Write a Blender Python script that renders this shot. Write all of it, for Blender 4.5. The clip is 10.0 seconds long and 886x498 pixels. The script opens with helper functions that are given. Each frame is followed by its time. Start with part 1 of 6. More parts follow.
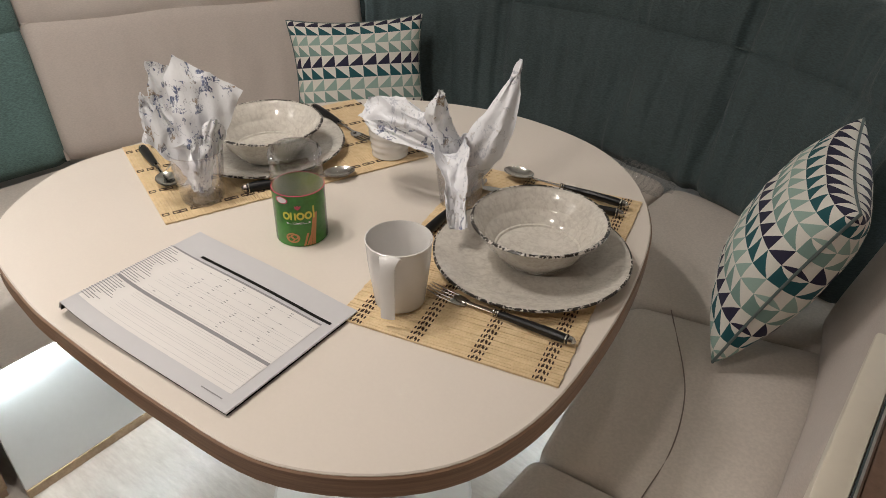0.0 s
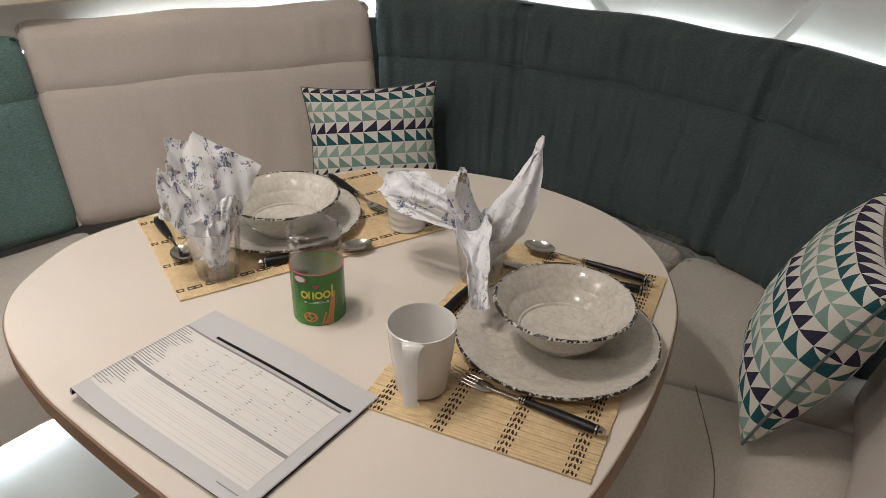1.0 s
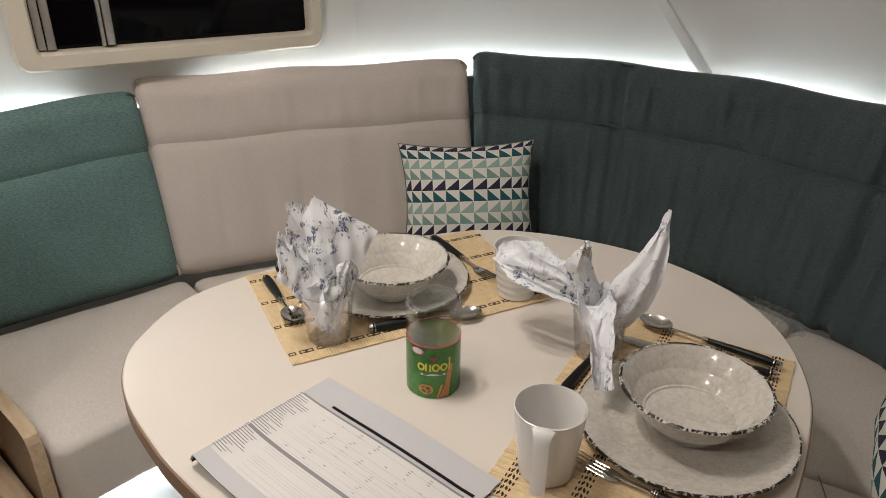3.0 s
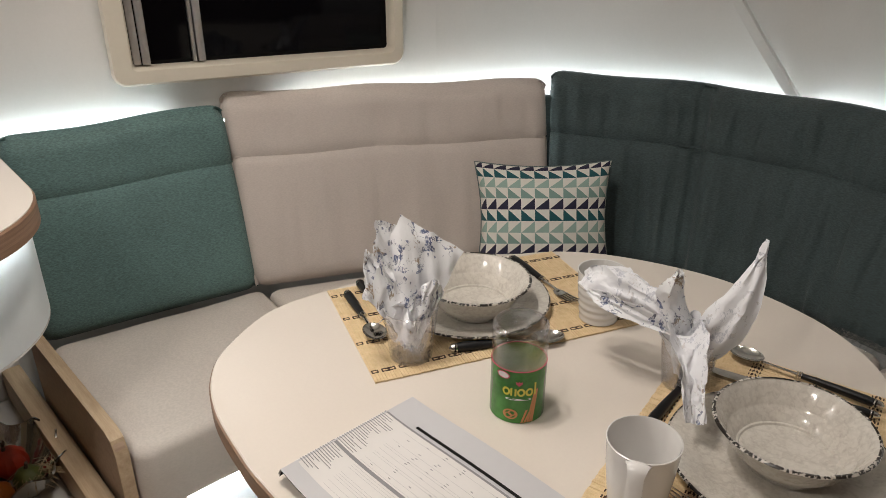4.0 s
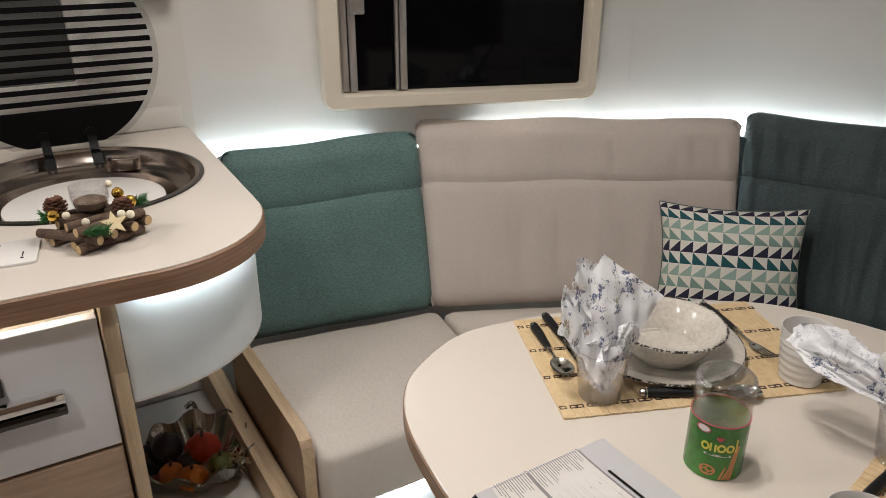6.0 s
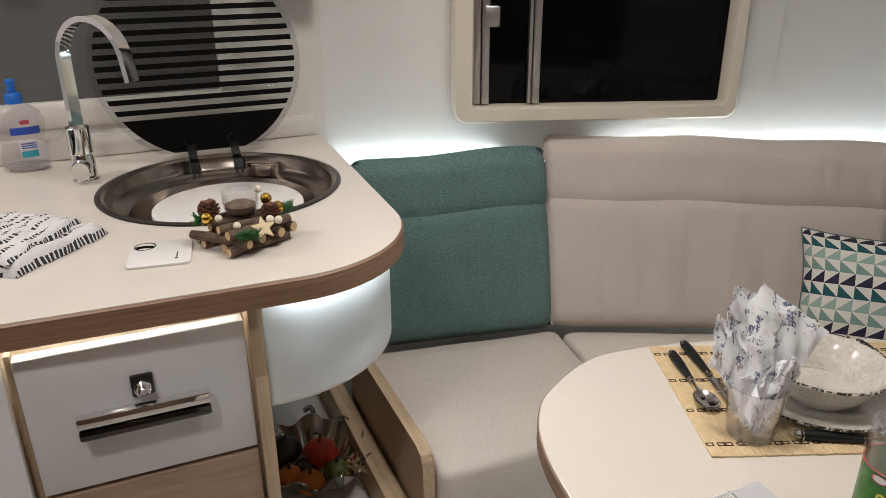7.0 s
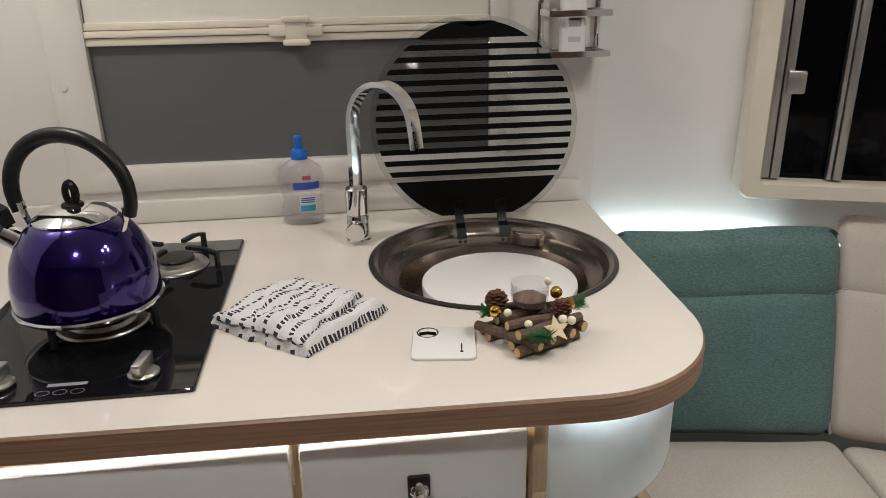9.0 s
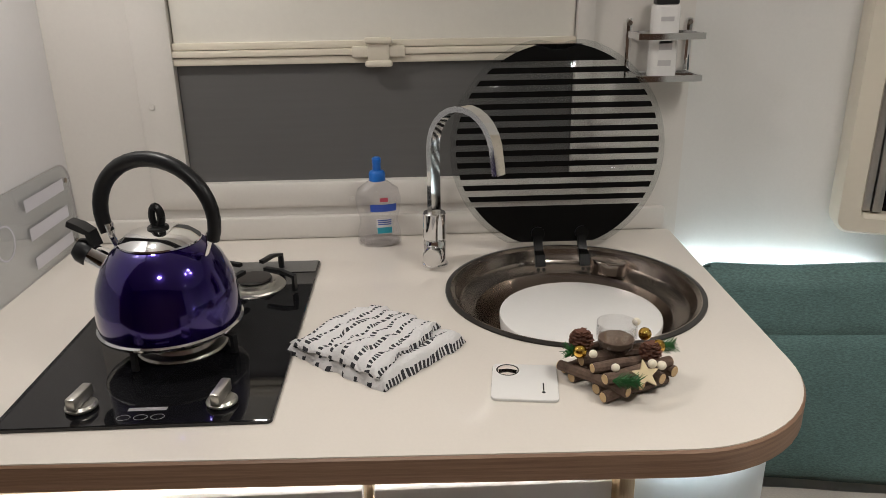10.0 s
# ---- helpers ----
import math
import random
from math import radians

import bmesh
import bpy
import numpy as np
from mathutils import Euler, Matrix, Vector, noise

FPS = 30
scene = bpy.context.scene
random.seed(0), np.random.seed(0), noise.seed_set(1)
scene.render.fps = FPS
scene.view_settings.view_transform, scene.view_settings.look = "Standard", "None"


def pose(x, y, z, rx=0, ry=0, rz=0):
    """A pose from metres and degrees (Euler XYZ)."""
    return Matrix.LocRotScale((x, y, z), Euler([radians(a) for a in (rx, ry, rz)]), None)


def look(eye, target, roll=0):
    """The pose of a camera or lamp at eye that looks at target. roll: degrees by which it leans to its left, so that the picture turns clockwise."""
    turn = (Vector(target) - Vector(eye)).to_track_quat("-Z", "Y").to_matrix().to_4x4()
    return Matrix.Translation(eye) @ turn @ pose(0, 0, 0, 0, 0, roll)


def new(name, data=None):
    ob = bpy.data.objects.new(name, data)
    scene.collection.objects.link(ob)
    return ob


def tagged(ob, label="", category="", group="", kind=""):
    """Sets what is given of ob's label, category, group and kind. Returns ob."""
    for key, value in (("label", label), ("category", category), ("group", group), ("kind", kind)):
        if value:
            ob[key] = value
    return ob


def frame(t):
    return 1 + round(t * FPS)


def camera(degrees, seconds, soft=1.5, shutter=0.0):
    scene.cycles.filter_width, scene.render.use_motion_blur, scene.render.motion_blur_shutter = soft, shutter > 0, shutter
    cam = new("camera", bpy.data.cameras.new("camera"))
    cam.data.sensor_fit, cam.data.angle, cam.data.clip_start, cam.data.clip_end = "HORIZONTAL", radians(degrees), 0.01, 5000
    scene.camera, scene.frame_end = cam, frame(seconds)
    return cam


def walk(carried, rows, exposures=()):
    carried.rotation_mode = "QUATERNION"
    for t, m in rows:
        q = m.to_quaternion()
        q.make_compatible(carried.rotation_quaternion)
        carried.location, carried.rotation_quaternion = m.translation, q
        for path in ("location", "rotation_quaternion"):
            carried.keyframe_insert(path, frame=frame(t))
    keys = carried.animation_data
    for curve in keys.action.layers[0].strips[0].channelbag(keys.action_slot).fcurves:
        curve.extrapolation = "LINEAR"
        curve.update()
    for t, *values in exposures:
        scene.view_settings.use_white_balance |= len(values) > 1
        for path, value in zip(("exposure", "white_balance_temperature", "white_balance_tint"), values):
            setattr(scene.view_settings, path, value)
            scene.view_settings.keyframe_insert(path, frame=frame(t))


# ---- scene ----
cam = camera(61.6, 10.0, 0.6)
PATH = [
    (0, (-0.007, 0.103, 1.267), (-0.996, 1.441, 0.158), 1.2),
    (0.5, (-0.029, 0.112, 1.282), (-1.046, 1.477, 0.233), 1.2),
    (1, (-0.051, 0.122, 1.287), (-1.094, 1.508, 0.292), 1.1),
    (1.5, (-0.077, 0.129, 1.292), (-1.142, 1.519, 0.327), 0.9),
    (2, (-0.088, 0.128, 1.303), (-1.184, 1.513, 0.363), 0.8),
    (2.5, (-0.114, 0.112, 1.307), (-1.259, 1.475, 0.395), 0.8),
    (4, (-0.176, 0.076, 1.316), (-1.496, 1.307, 0.453), 0.3),
    (4.5, (-0.193, 0.05, 1.326), (-1.572, 1.223, 0.475), 0.3),
    (5, (-0.203, 0.036, 1.334), (-1.65, 1.142, 0.507), 0.1),
    (6.3, (-0.23, -0.007, 1.334), (-1.844, 0.874, 0.547), -0.1),
    (6.5, (-0.243, -0.017, 1.326), (-1.884, 0.823, 0.552), -0.2),
    (7, (-0.273, -0.045, 1.328), (-1.971, 0.679, 0.559), -0.3),
    (7.5, (-0.332, -0.074, 1.33), (-2.079, 0.538, 0.573), -0.4),
    (8, (-0.387, -0.094, 1.345), (-2.177, 0.402, 0.604), -0.6),
    (8.5, (-0.418, -0.121, 1.365), (-2.244, 0.25, 0.637), -0.8),
    (9, (-0.441, -0.145, 1.39), (-2.295, 0.096, 0.68), -0.9),
    (9.5, (-0.482, -0.166, 1.404), (-2.354, -0.022, 0.713), -0.7),
    (10, (-0.483, -0.167, 1.41), (-2.361, -0.093, 0.724), -0.9),
]
walk(cam, [(t, look(eye, target, roll)) for t, eye, target, roll in PATH],
     exposures=[(0, 0.04, 6500, 10), (0.8, -0.07, 6500, 10), (2.2, -0.07, 6500, 10), (3.5, 0.0, 6500, 10), (5.5, 0.0, 6420, 10), (7.5, 0.02, 6280, 10), (8.5, -0.04, 6250, 8.5), (10, -0.20, 6250, 7.5)])

# ---- light ----
world = bpy.data.worlds.new("night")
world.use_nodes = True
world.node_tree.nodes["Background"].inputs[0].default_value = (0.02, 0.025, 0.04, 1)
world.node_tree.nodes["Background"].inputs[1].default_value = 0.05
scene.world = world
WARM, COOL = (1.0, 0.93, 0.85), (0.86, 0.97, 1.0)


def downlight(x, y, power, size=0.09, colour=WARM, spread=152):
    """A small round lamp under the ceiling."""
    lamp = bpy.data.lights.new("downlight", "AREA")
    lamp.shape, lamp.size, lamp.energy, lamp.color = "DISK", size, power, colour
    lamp.spread = math.radians(spread)
    ob = new("downlight_lamp", lamp)
    ob.matrix_basis = pose(x, y, 1.93)


for spot_x, spot_y in ((-1.04, 0.62), (-0.88, 0.46), (-1.10, 0.42)):
    downlight(spot_x, spot_y, 2.42, 0.07)
downlight(-1.20, 1.50, 0.06, 0.02)
downlight(-0.50, -0.40, 5.0, 0.12)
downlight(-0.25, 0.95, 0.5, 0.08)
downlight(-1.52, -0.70, 5.0, 0.07, spread=178)

# ---- materials ----
M = {}


def nodes_of(name):
    m = bpy.data.materials.new(name)
    m.use_nodes = True
    M[name] = m
    nt = m.node_tree
    return m, nt, nt.nodes["Principled BSDF"]


def node(nt, kind, **values):
    n = nt.nodes.new(kind)
    for k, v in values.items():
        n.inputs[k].default_value = v
    return n


def mapped(nt, scale=(1, 1, 1), space="Object"):
    tc = nt.nodes.new("ShaderNodeTexCoord")
    mp = node(nt, "ShaderNodeMapping", Scale=scale)
    nt.links.new(tc.outputs[space], mp.inputs["Vector"])
    return mp.outputs[0]


def mixed(nt, fac, a, b, blend="MIX"):
    n = nt.nodes.new("ShaderNodeMix")
    n.data_type, n.blend_type = "RGBA", blend
    for slot, v in ((0, fac), (6, a), (7, b)):
        if isinstance(v, (int, float)):
            n.inputs[slot].default_value = v
        elif isinstance(v, tuple):
            n.inputs[slot].default_value = (*v, 1) if len(v) == 3 else v
        else:
            nt.links.new(v, n.inputs[slot])
    return n.outputs[2]


def ramp(nt, value, stops, constant=False):
    n = nt.nodes.new("ShaderNodeValToRGB")
    cr = n.color_ramp
    cr.interpolation = "CONSTANT" if constant else "LINEAR"
    while len(cr.elements) < len(stops):
        cr.elements.new(0.5)
    for e, (p, c) in zip(cr.elements, stops):
        e.position, e.color = p, (*c, 1) if len(c) == 3 else c
    nt.links.new(value, n.inputs[0])
    return n.outputs[0]


def maths(nt, op, a, b=0.0, c=0.0):
    n = nt.nodes.new("ShaderNodeMath")
    n.operation = op
    for i, v in enumerate((a, b, c)):
        if isinstance(v, (int, float)):
            n.inputs[i].default_value = v
        else:
            nt.links.new(v, n.inputs[i])
    return n.outputs[0]


def bumped(nt, bsdf, height, strength, distance=0.001):
    b = node(nt, "ShaderNodeBump", Strength=strength, Distance=distance)
    nt.links.new(height, b.inputs["Height"])
    nt.links.new(b.outputs[0], bsdf.inputs["Normal"])


def noise_of(nt, scale, detail=4.0, stretch=(1, 1, 1), rough=0.55):
    n = node(nt, "ShaderNodeTexNoise", Scale=scale, Detail=detail, Roughness=rough)
    nt.links.new(mapped(nt, stretch), n.inputs["Vector"])
    return n.outputs[0]


def plain(name, col, rough=0.4, metal=0.0, var=0.08, big=5.0, small=90.0, bump=0.08, coat=0.0, stretch=(1, 1, 1), roughvar=0.08):
    """A paint, plastic, stone or metal: colour varied at two scales, uneven gloss, fine relief."""
    m, nt, b = nodes_of(name)
    n1, n2 = noise_of(nt, big, 3, stretch), noise_of(nt, small, 4, stretch)
    both = maths(nt, "ADD", maths(nt, "MULTIPLY", n1, 0.6), maths(nt, "MULTIPLY", n2, 0.4))
    lo, hi = tuple(max(0, c * (1 - var)) for c in col), tuple(min(1, c * (1 + var)) for c in col)
    nt.links.new(ramp(nt, both, [(0.3, lo), (0.7, hi)]), b.inputs["Base Color"])
    nt.links.new(maths(nt, "ADD", maths(nt, "MULTIPLY", n1, roughvar), max(0.0, rough - roughvar / 2)), b.inputs["Roughness"])
    b.inputs["Metallic"].default_value = metal
    b.inputs["Coat Weight"].default_value = coat
    b.inputs["Coat Roughness"].default_value = 0.06
    if bump:
        bumped(nt, b, n2, bump)
    return m


def wood(name, dark, light, grain=(1, 14, 14), rough=0.45, scale=6.0):
    m, nt, b = nodes_of(name)
    n1 = noise_of(nt, scale, 6, grain, 0.65)
    n2 = noise_of(nt, scale * 9, 3, grain)
    v = maths(nt, "ADD", maths(nt, "MULTIPLY", n1, 0.7), maths(nt, "MULTIPLY", n2, 0.3))
    nt.links.new(ramp(nt, v, [(0.32, dark), (0.5, tuple((a + c) / 2 for a, c in zip(dark, light))), (0.68, light)]), b.inputs["Base Color"])
    b.inputs["Roughness"].default_value = rough
    bumped(nt, b, v, 0.15)
    return m


def fabric(name, col, rough=0.85, weave=520.0, bump=0.5, var=0.16, slant=0.35):
    """Woven upholstery: fine slubs across, soft blotches of wear."""
    m, nt, b = nodes_of(name)
    slub = noise_of(nt, weave, 2, (0.28, 0.28, 1.15))
    blotch = noise_of(nt, 7, 4)
    fine = noise_of(nt, weave * 1.7, 2)
    v = maths(nt, "ADD", maths(nt, "MULTIPLY", slub, 0.75), maths(nt, "MULTIPLY", blotch, 0.25))
    lo, hi = tuple(c * (1 - var) for c in col), tuple(min(1, c * (1 + var)) for c in col)
    nt.links.new(ramp(nt, v, [(0.38, lo), (0.62, hi)]), b.inputs["Base Color"])
    b.inputs["Roughness"].default_value = rough
    b.inputs["Sheen Weight"].default_value = 0.15
    bumped(nt, b, maths(nt, "ADD", slub, maths(nt, "MULTIPLY", fine, 0.5)), bump, 0.0008)
    return m


def thin_clear(name, tint, gloss=0.05, rough=0.04, bump=0.0, edge=0.42):
    """Thin clear plastic or glass: light goes straight through, the gloss grows towards the edge."""
    m, nt, b = nodes_of(name)
    nt.nodes.remove(b)
    tr = nt.nodes.new("ShaderNodeBsdfTransparent")
    tr.inputs[0].default_value = (*tint, 1)
    gl = nt.nodes.new("ShaderNodeBsdfGlossy")
    gl.inputs["Roughness"].default_value = rough
    lw = nt.nodes.new("ShaderNodeLayerWeight")
    lw.inputs["Blend"].default_value = 0.35
    if bump:
        bp = node(nt, "ShaderNodeBump", Strength=bump, Distance=0.002)
        nt.links.new(noise_of(nt, 70, 3), bp.inputs["Height"])
        nt.links.new(bp.outputs[0], gl.inputs["Normal"])
        nt.links.new(bp.outputs[0], lw.inputs["Normal"])
    mx = nt.nodes.new("ShaderNodeMixShader")
    nt.links.new(maths(nt, "MULTIPLY_ADD", lw.outputs["Facing"], edge, gloss), mx.inputs[0])
    nt.links.new(tr.outputs[0], mx.inputs[1])
    nt.links.new(gl.outputs[0], mx.inputs[2])
    nt.links.new(mx.outputs[0], nt.nodes["Material Output"].inputs[0])
    return m


def glow(name, col, strength):
    m, nt, b = nodes_of(name)
    b.inputs["Base Color"].default_value = (0.8, 0.8, 0.8, 1)
    b.inputs["Emission Color"].default_value = (*col, 1)
    b.inputs["Emission Strength"].default_value = strength
    return m


plain("wall", (0.65, 0.615, 0.575), 0.35, var=0.03, bump=0.10, small=140)
plain("wall_panel", (0.68, 0.665, 0.64), 0.5, var=0.03, bump=0.12, small=160)
plain("ceiling", (0.75, 0.73, 0.70), 0.6, var=0.03)
plain("cream_plastic", (0.66, 0.60, 0.50), 0.35, var=0.03, bump=0.03)
plain("white_plastic", (0.72, 0.69, 0.66), 0.25, var=0.02, bump=0.02)
plain("laminate", (0.72, 0.65, 0.58), 0.16, var=0.025, bump=0.05, small=220, coat=0.2)
plain("counter_laminate", (0.69, 0.635, 0.575), 0.09, var=0.025, bump=0.03, small=220, coat=0.3)
plain("white_gloss", (0.81, 0.80, 0.82), 0.18, var=0.02, bump=0.03, coat=0.3)
plain("apron_white", (0.74, 0.77, 0.78), 0.4, var=0.03, bump=0.05)
wood("oak_light", (0.36, 0.25, 0.15), (0.56, 0.42, 0.28))
wood("oak_pale", (0.55, 0.45, 0.33), (0.70, 0.61, 0.48))
wood("oak_light_v", (0.40, 0.29, 0.18), (0.60, 0.46, 0.31), (14, 14, 1))
wood("oak_front", (0.33, 0.22, 0.15), (0.50, 0.36, 0.26), (14, 1, 14))
wood("edge_wood", (0.17, 0.092, 0.055), (0.34, 0.21, 0.135), (1.2, 1.2, 60), scale=4)
wood("brown_wood", (0.10, 0.055, 0.035), (0.17, 0.10, 0.065), (14, 14, 1))
wood("floor_vinyl", (0.40, 0.35, 0.31), (0.62, 0.57, 0.52), (2.0, 7, 7), rough=0.3, scale=2.2)
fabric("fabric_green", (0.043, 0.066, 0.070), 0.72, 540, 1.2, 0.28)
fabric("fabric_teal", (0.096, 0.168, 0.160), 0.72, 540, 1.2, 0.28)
fabric("fabric_beige", (0.53, 0.466, 0.424), 0.9, 700, 0.4, 0.06)
fabric("fabric_seat", (0.60, 0.54, 0.485), 0.85, 700, 0.3, 0.06)
plain("piping_grey", (0.10, 0.13, 0.13), 0.7)
plain("chrome", (0.82, 0.82, 0.82), 0.06, 1.0, var=0.02, bump=0.0, roughvar=0.02)
plain("dark_chrome", (0.10, 0.095, 0.09), 0.1, 1.0, var=0.05, bump=0.0)
plain("steel", (0.42, 0.365, 0.325), 0.22, 1.0, var=0.05, bump=0.05, small=300)
plain("cutlery_steel", (0.62, 0.60, 0.57), 0.18, 1.0, var=0.04, bump=0.02)
plain("aluminium", (0.52, 0.51, 0.50), 0.35, 1.0, var=0.04)
plain("black_plastic", (0.010, 0.010, 0.011), 0.38, var=0.2, bump=0.1).node_tree.nodes["Principled BSDF"].inputs["Specular IOR Level"].default_value = 0.35
plain("black_gasket", (0.02, 0.017, 0.015), 0.3, var=0.1)
plain("hob_glass", (0.006, 0.006, 0.007), 0.035, var=0.1, bump=0.0, roughvar=0.02)
plain("night_glass", (0.002, 0.002, 0.003), 0.05, var=0.2, bump=0.02, roughvar=0.03).node_tree.nodes["Principled BSDF"].inputs["Specular IOR Level"].default_value = 0.16
plain("screen_grey", (0.115, 0.112, 0.11), 0.32, var=0.05, bump=0.2, small=400, stretch=(1, 1, 20))
plain("blind_white", (0.66, 0.63, 0.57), 0.7, var=0.03)
plain("melamine_white", (0.74, 0.72, 0.70), 0.18, var=0.02, bump=0.03)
plain("paper_grey", (0.54, 0.53, 0.545), 0.55, var=0.02, bump=0.03)
plain("paper_white", (0.70, 0.67, 0.65), 0.6, var=0.02, bump=0.03)
plain("ink", (0.010, 0.009, 0.009), 0.6).node_tree.nodes["Principled BSDF"].inputs["Specular IOR Level"].default_value = 0.15
plain("ink_grey", (0.25, 0.24, 0.25), 0.6)
plain("sticker_lilac", (0.68, 0.67, 0.73), 0.5, var=0.03)
plain("ink_faint", (0.47, 0.45, 0.45), 0.6)
thin_clear("clear_glass", (0.96, 0.955, 0.97), 0.08, 0.03)
thin_clear("clear_plastic", (0.97, 0.97, 0.975), 0.06, 0.06, 0.15)
thin_clear("acrylic", (0.90, 0.91, 0.91), 0.015, 0.02)
plain("lid_black", (0.0035, 0.0033, 0.0033), 0.35, bump=0.0).node_tree.nodes["Principled BSDF"].inputs["Specular IOR Level"].default_value = 0.12
glow("led_cool", COOL, 56.0)
glow("led_wall", COOL, 32.0)
glow("led_seat", COOL, 110.0)
glow("led_warm", (1.0, 0.95, 0.87), 22.0)


# ---- shapes ----
def part(name, bm, material, parent=None, label="", sharp=35.0):
    """Links bm as one mesh object under parent; the mesh is in the parent's own axes."""
    bmesh.ops.recalc_face_normals(bm, faces=bm.faces)
    me = bpy.data.meshes.new(name)
    bm.to_mesh(me)
    bm.free()
    for p in me.polygons:
        p.use_smooth = True
    me.set_sharp_from_angle(angle=radians(sharp))
    me.materials.append(M[material])
    ob = new(name, me)
    if parent:
        ob.parent = parent
    if label:
        ob["label"] = label
    return ob


def thing(name, at, label, category, group="", kind="", turn=0.0):
    ob = new(name)
    ob.empty_display_size = 0.05
    ob.matrix_basis = pose(*at, 0, 0, turn) if len(at) == 3 else at
    return tagged(ob, label, category, group, kind)


def moved(bm, m):
    bm.transform(m)
    return bm


def joined(*bms):
    out = bmesh.new()
    for b in bms:
        me = bpy.data.meshes.new("tmp")
        b.to_mesh(me)
        b.free()
        out.from_mesh(me)
        bpy.data.meshes.remove(me)
    return out


def rpoly(corners, n=8):
    """A polygon with rounded corners from (x, y, radius), counter-clockwise."""
    pts, k = [], len(corners)
    for i in range(k):
        p, a, b = (Vector(corners[j % k][:2]) for j in (i, i - 1, i + 1))
        r = corners[i][2]
        if r <= 0:
            pts.append(p)
            continue
        da, db = (a - p).normalized(), (b - p).normalized()
        half = math.acos(max(-1, min(1, da.dot(db)))) / 2
        c = p + (da + db).normalized() * (r / math.sin(half))
        s, e = p + da * (r / math.tan(half)) - c, p + db * (r / math.tan(half)) - c
        a0, a1 = math.atan2(s.y, s.x), math.atan2(e.y, e.x)
        while a1 - a0 > math.pi:
            a1 -= 2 * math.pi
        while a1 - a0 < -math.pi:
            a1 += 2 * math.pi
        for j in range(n + 1):
            t = a0 + (a1 - a0) * j / n
            pts.append(c + Vector((math.cos(t), math.sin(t))) * r)
    return pts


def inset_of(pts, d):
    out, k = [], len(pts)
    for i in range(k):
        t = (pts[(i + 1) % k] - pts[i - 1]).normalized()
        out.append(pts[i] + Vector((-t.y, t.x)) * d)
    return out


def slab(outline, prof, caps=True):
    """Rings of a counter-clockwise outline, each (inset, z), bridged and closed above and below."""
    bm = bmesh.new()
    rings = [[bm.verts.new((p.x, p.y, z)) for p in inset_of(outline, d)] for d, z in prof]
    k = len(outline)
    for r0, r1 in zip(rings, rings[1:]):
        for i in range(k):
            bm.faces.new((r0[i], r0[(i + 1) % k], r1[(i + 1) % k], r1[i]))
    if caps:
        bm.faces.new(rings[0][::-1])
        bm.faces.new(rings[-1])
    return bm


def rounded(z0, z1, r, n=3):
    """The profile of an edge rounded below and above, for slab()."""
    low = [(r - r * math.sin(a), z0 + r - r * math.cos(a)) for a in (math.pi / 2 * j / n for j in range(n + 1))]
    return low + [(d, z1 - (z - z0)) for d, z in low[::-1]]


def lathe(prof, segs=48, wobble=None):
    bm = bmesh.new()
    rings = []
    for r, z in prof:
        if r < 1e-6:
            rings.append([bm.verts.new((0, 0, z))])
        else:
            ring = []
            for i in range(segs):
                a = 2 * math.pi * i / segs
                rr, zz = (r, z) if wobble is None else wobble(a, r, z)
                ring.append(bm.verts.new((rr * math.cos(a), rr * math.sin(a), zz)))
            rings.append(ring)
    for r0, r1 in zip(rings, rings[1:]):
        for i in range(segs):
            j = (i + 1) % segs
            if len(r0) == 1 and len(r1) == 1:
                continue
            if len(r0) == 1:
                bm.faces.new((r0[0], r1[j], r1[i]))
            elif len(r1) == 1:
                bm.faces.new((r0[i], r0[j], r1[0]))
            else:
                bm.faces.new((r0[i], r0[j], r1[j], r1[i]))
    return bm


def spline(pts, n=8):
    """A smooth line through the points."""
    pts = [Vector(p) for p in pts]
    ext = [2 * pts[0] - pts[1]] + pts + [2 * pts[-1] - pts[-2]]
    out = []
    for i in range(1, len(ext) - 2):
        p0, p1, p2, p3 = ext[i - 1:i + 3]
        for j in range(n):
            t = j / n
            out.append(0.5 * ((2 * p1) + (p2 - p0) * t + (2 * p0 - 5 * p1 + 4 * p2 - p3) * t * t + (3 * p1 - p0 - 3 * p2 + p3) * t ** 3))
    return out + [pts[-1]]


def tube(path, r, segs=10, flat=1.0, side=None, squarish=False):
    """A rod along the path; r one radius or one for each point, flat squeezes it, side fixes its broad way."""
    path = [Vector(p) for p in path]
    rs = r if isinstance(r, (list, tuple)) else [r] * len(path)
    bm, rings, up = bmesh.new(), [], None
    for i, p in enumerate(path):
        t = (path[min(i + 1, len(path) - 1)] - path[max(i - 1, 0)]).normalized()
        if side is not None:
            u = Vector(side)
            u = (u - t * u.dot(t)).normalized()
        elif up is None:
            u = t.orthogonal().normalized()
        else:
            u = (up - t * up.dot(t)).normalized()
        up, v = u, t.cross(u)
        ring = []
        for k in range(segs):
            a = 2 * math.pi * (k + 0.5) / segs
            c, s = math.cos(a), math.sin(a)
            if squarish:
                m = max(abs(c), abs(s))
                c, s = c / m, s / m
            ring.append(bm.verts.new(p + u * (c * rs[i]) + v * (s * rs[i] * flat)))
        rings.append(ring)
    for r0, r1 in zip(rings, rings[1:]):
        for k in range(segs):
            bm.faces.new((r0[k], r0[(k + 1) % segs], r1[(k + 1) % segs], r1[k]))
    bm.faces.new(rings[0][::-1])
    bm.faces.new(rings[-1])
    return bm


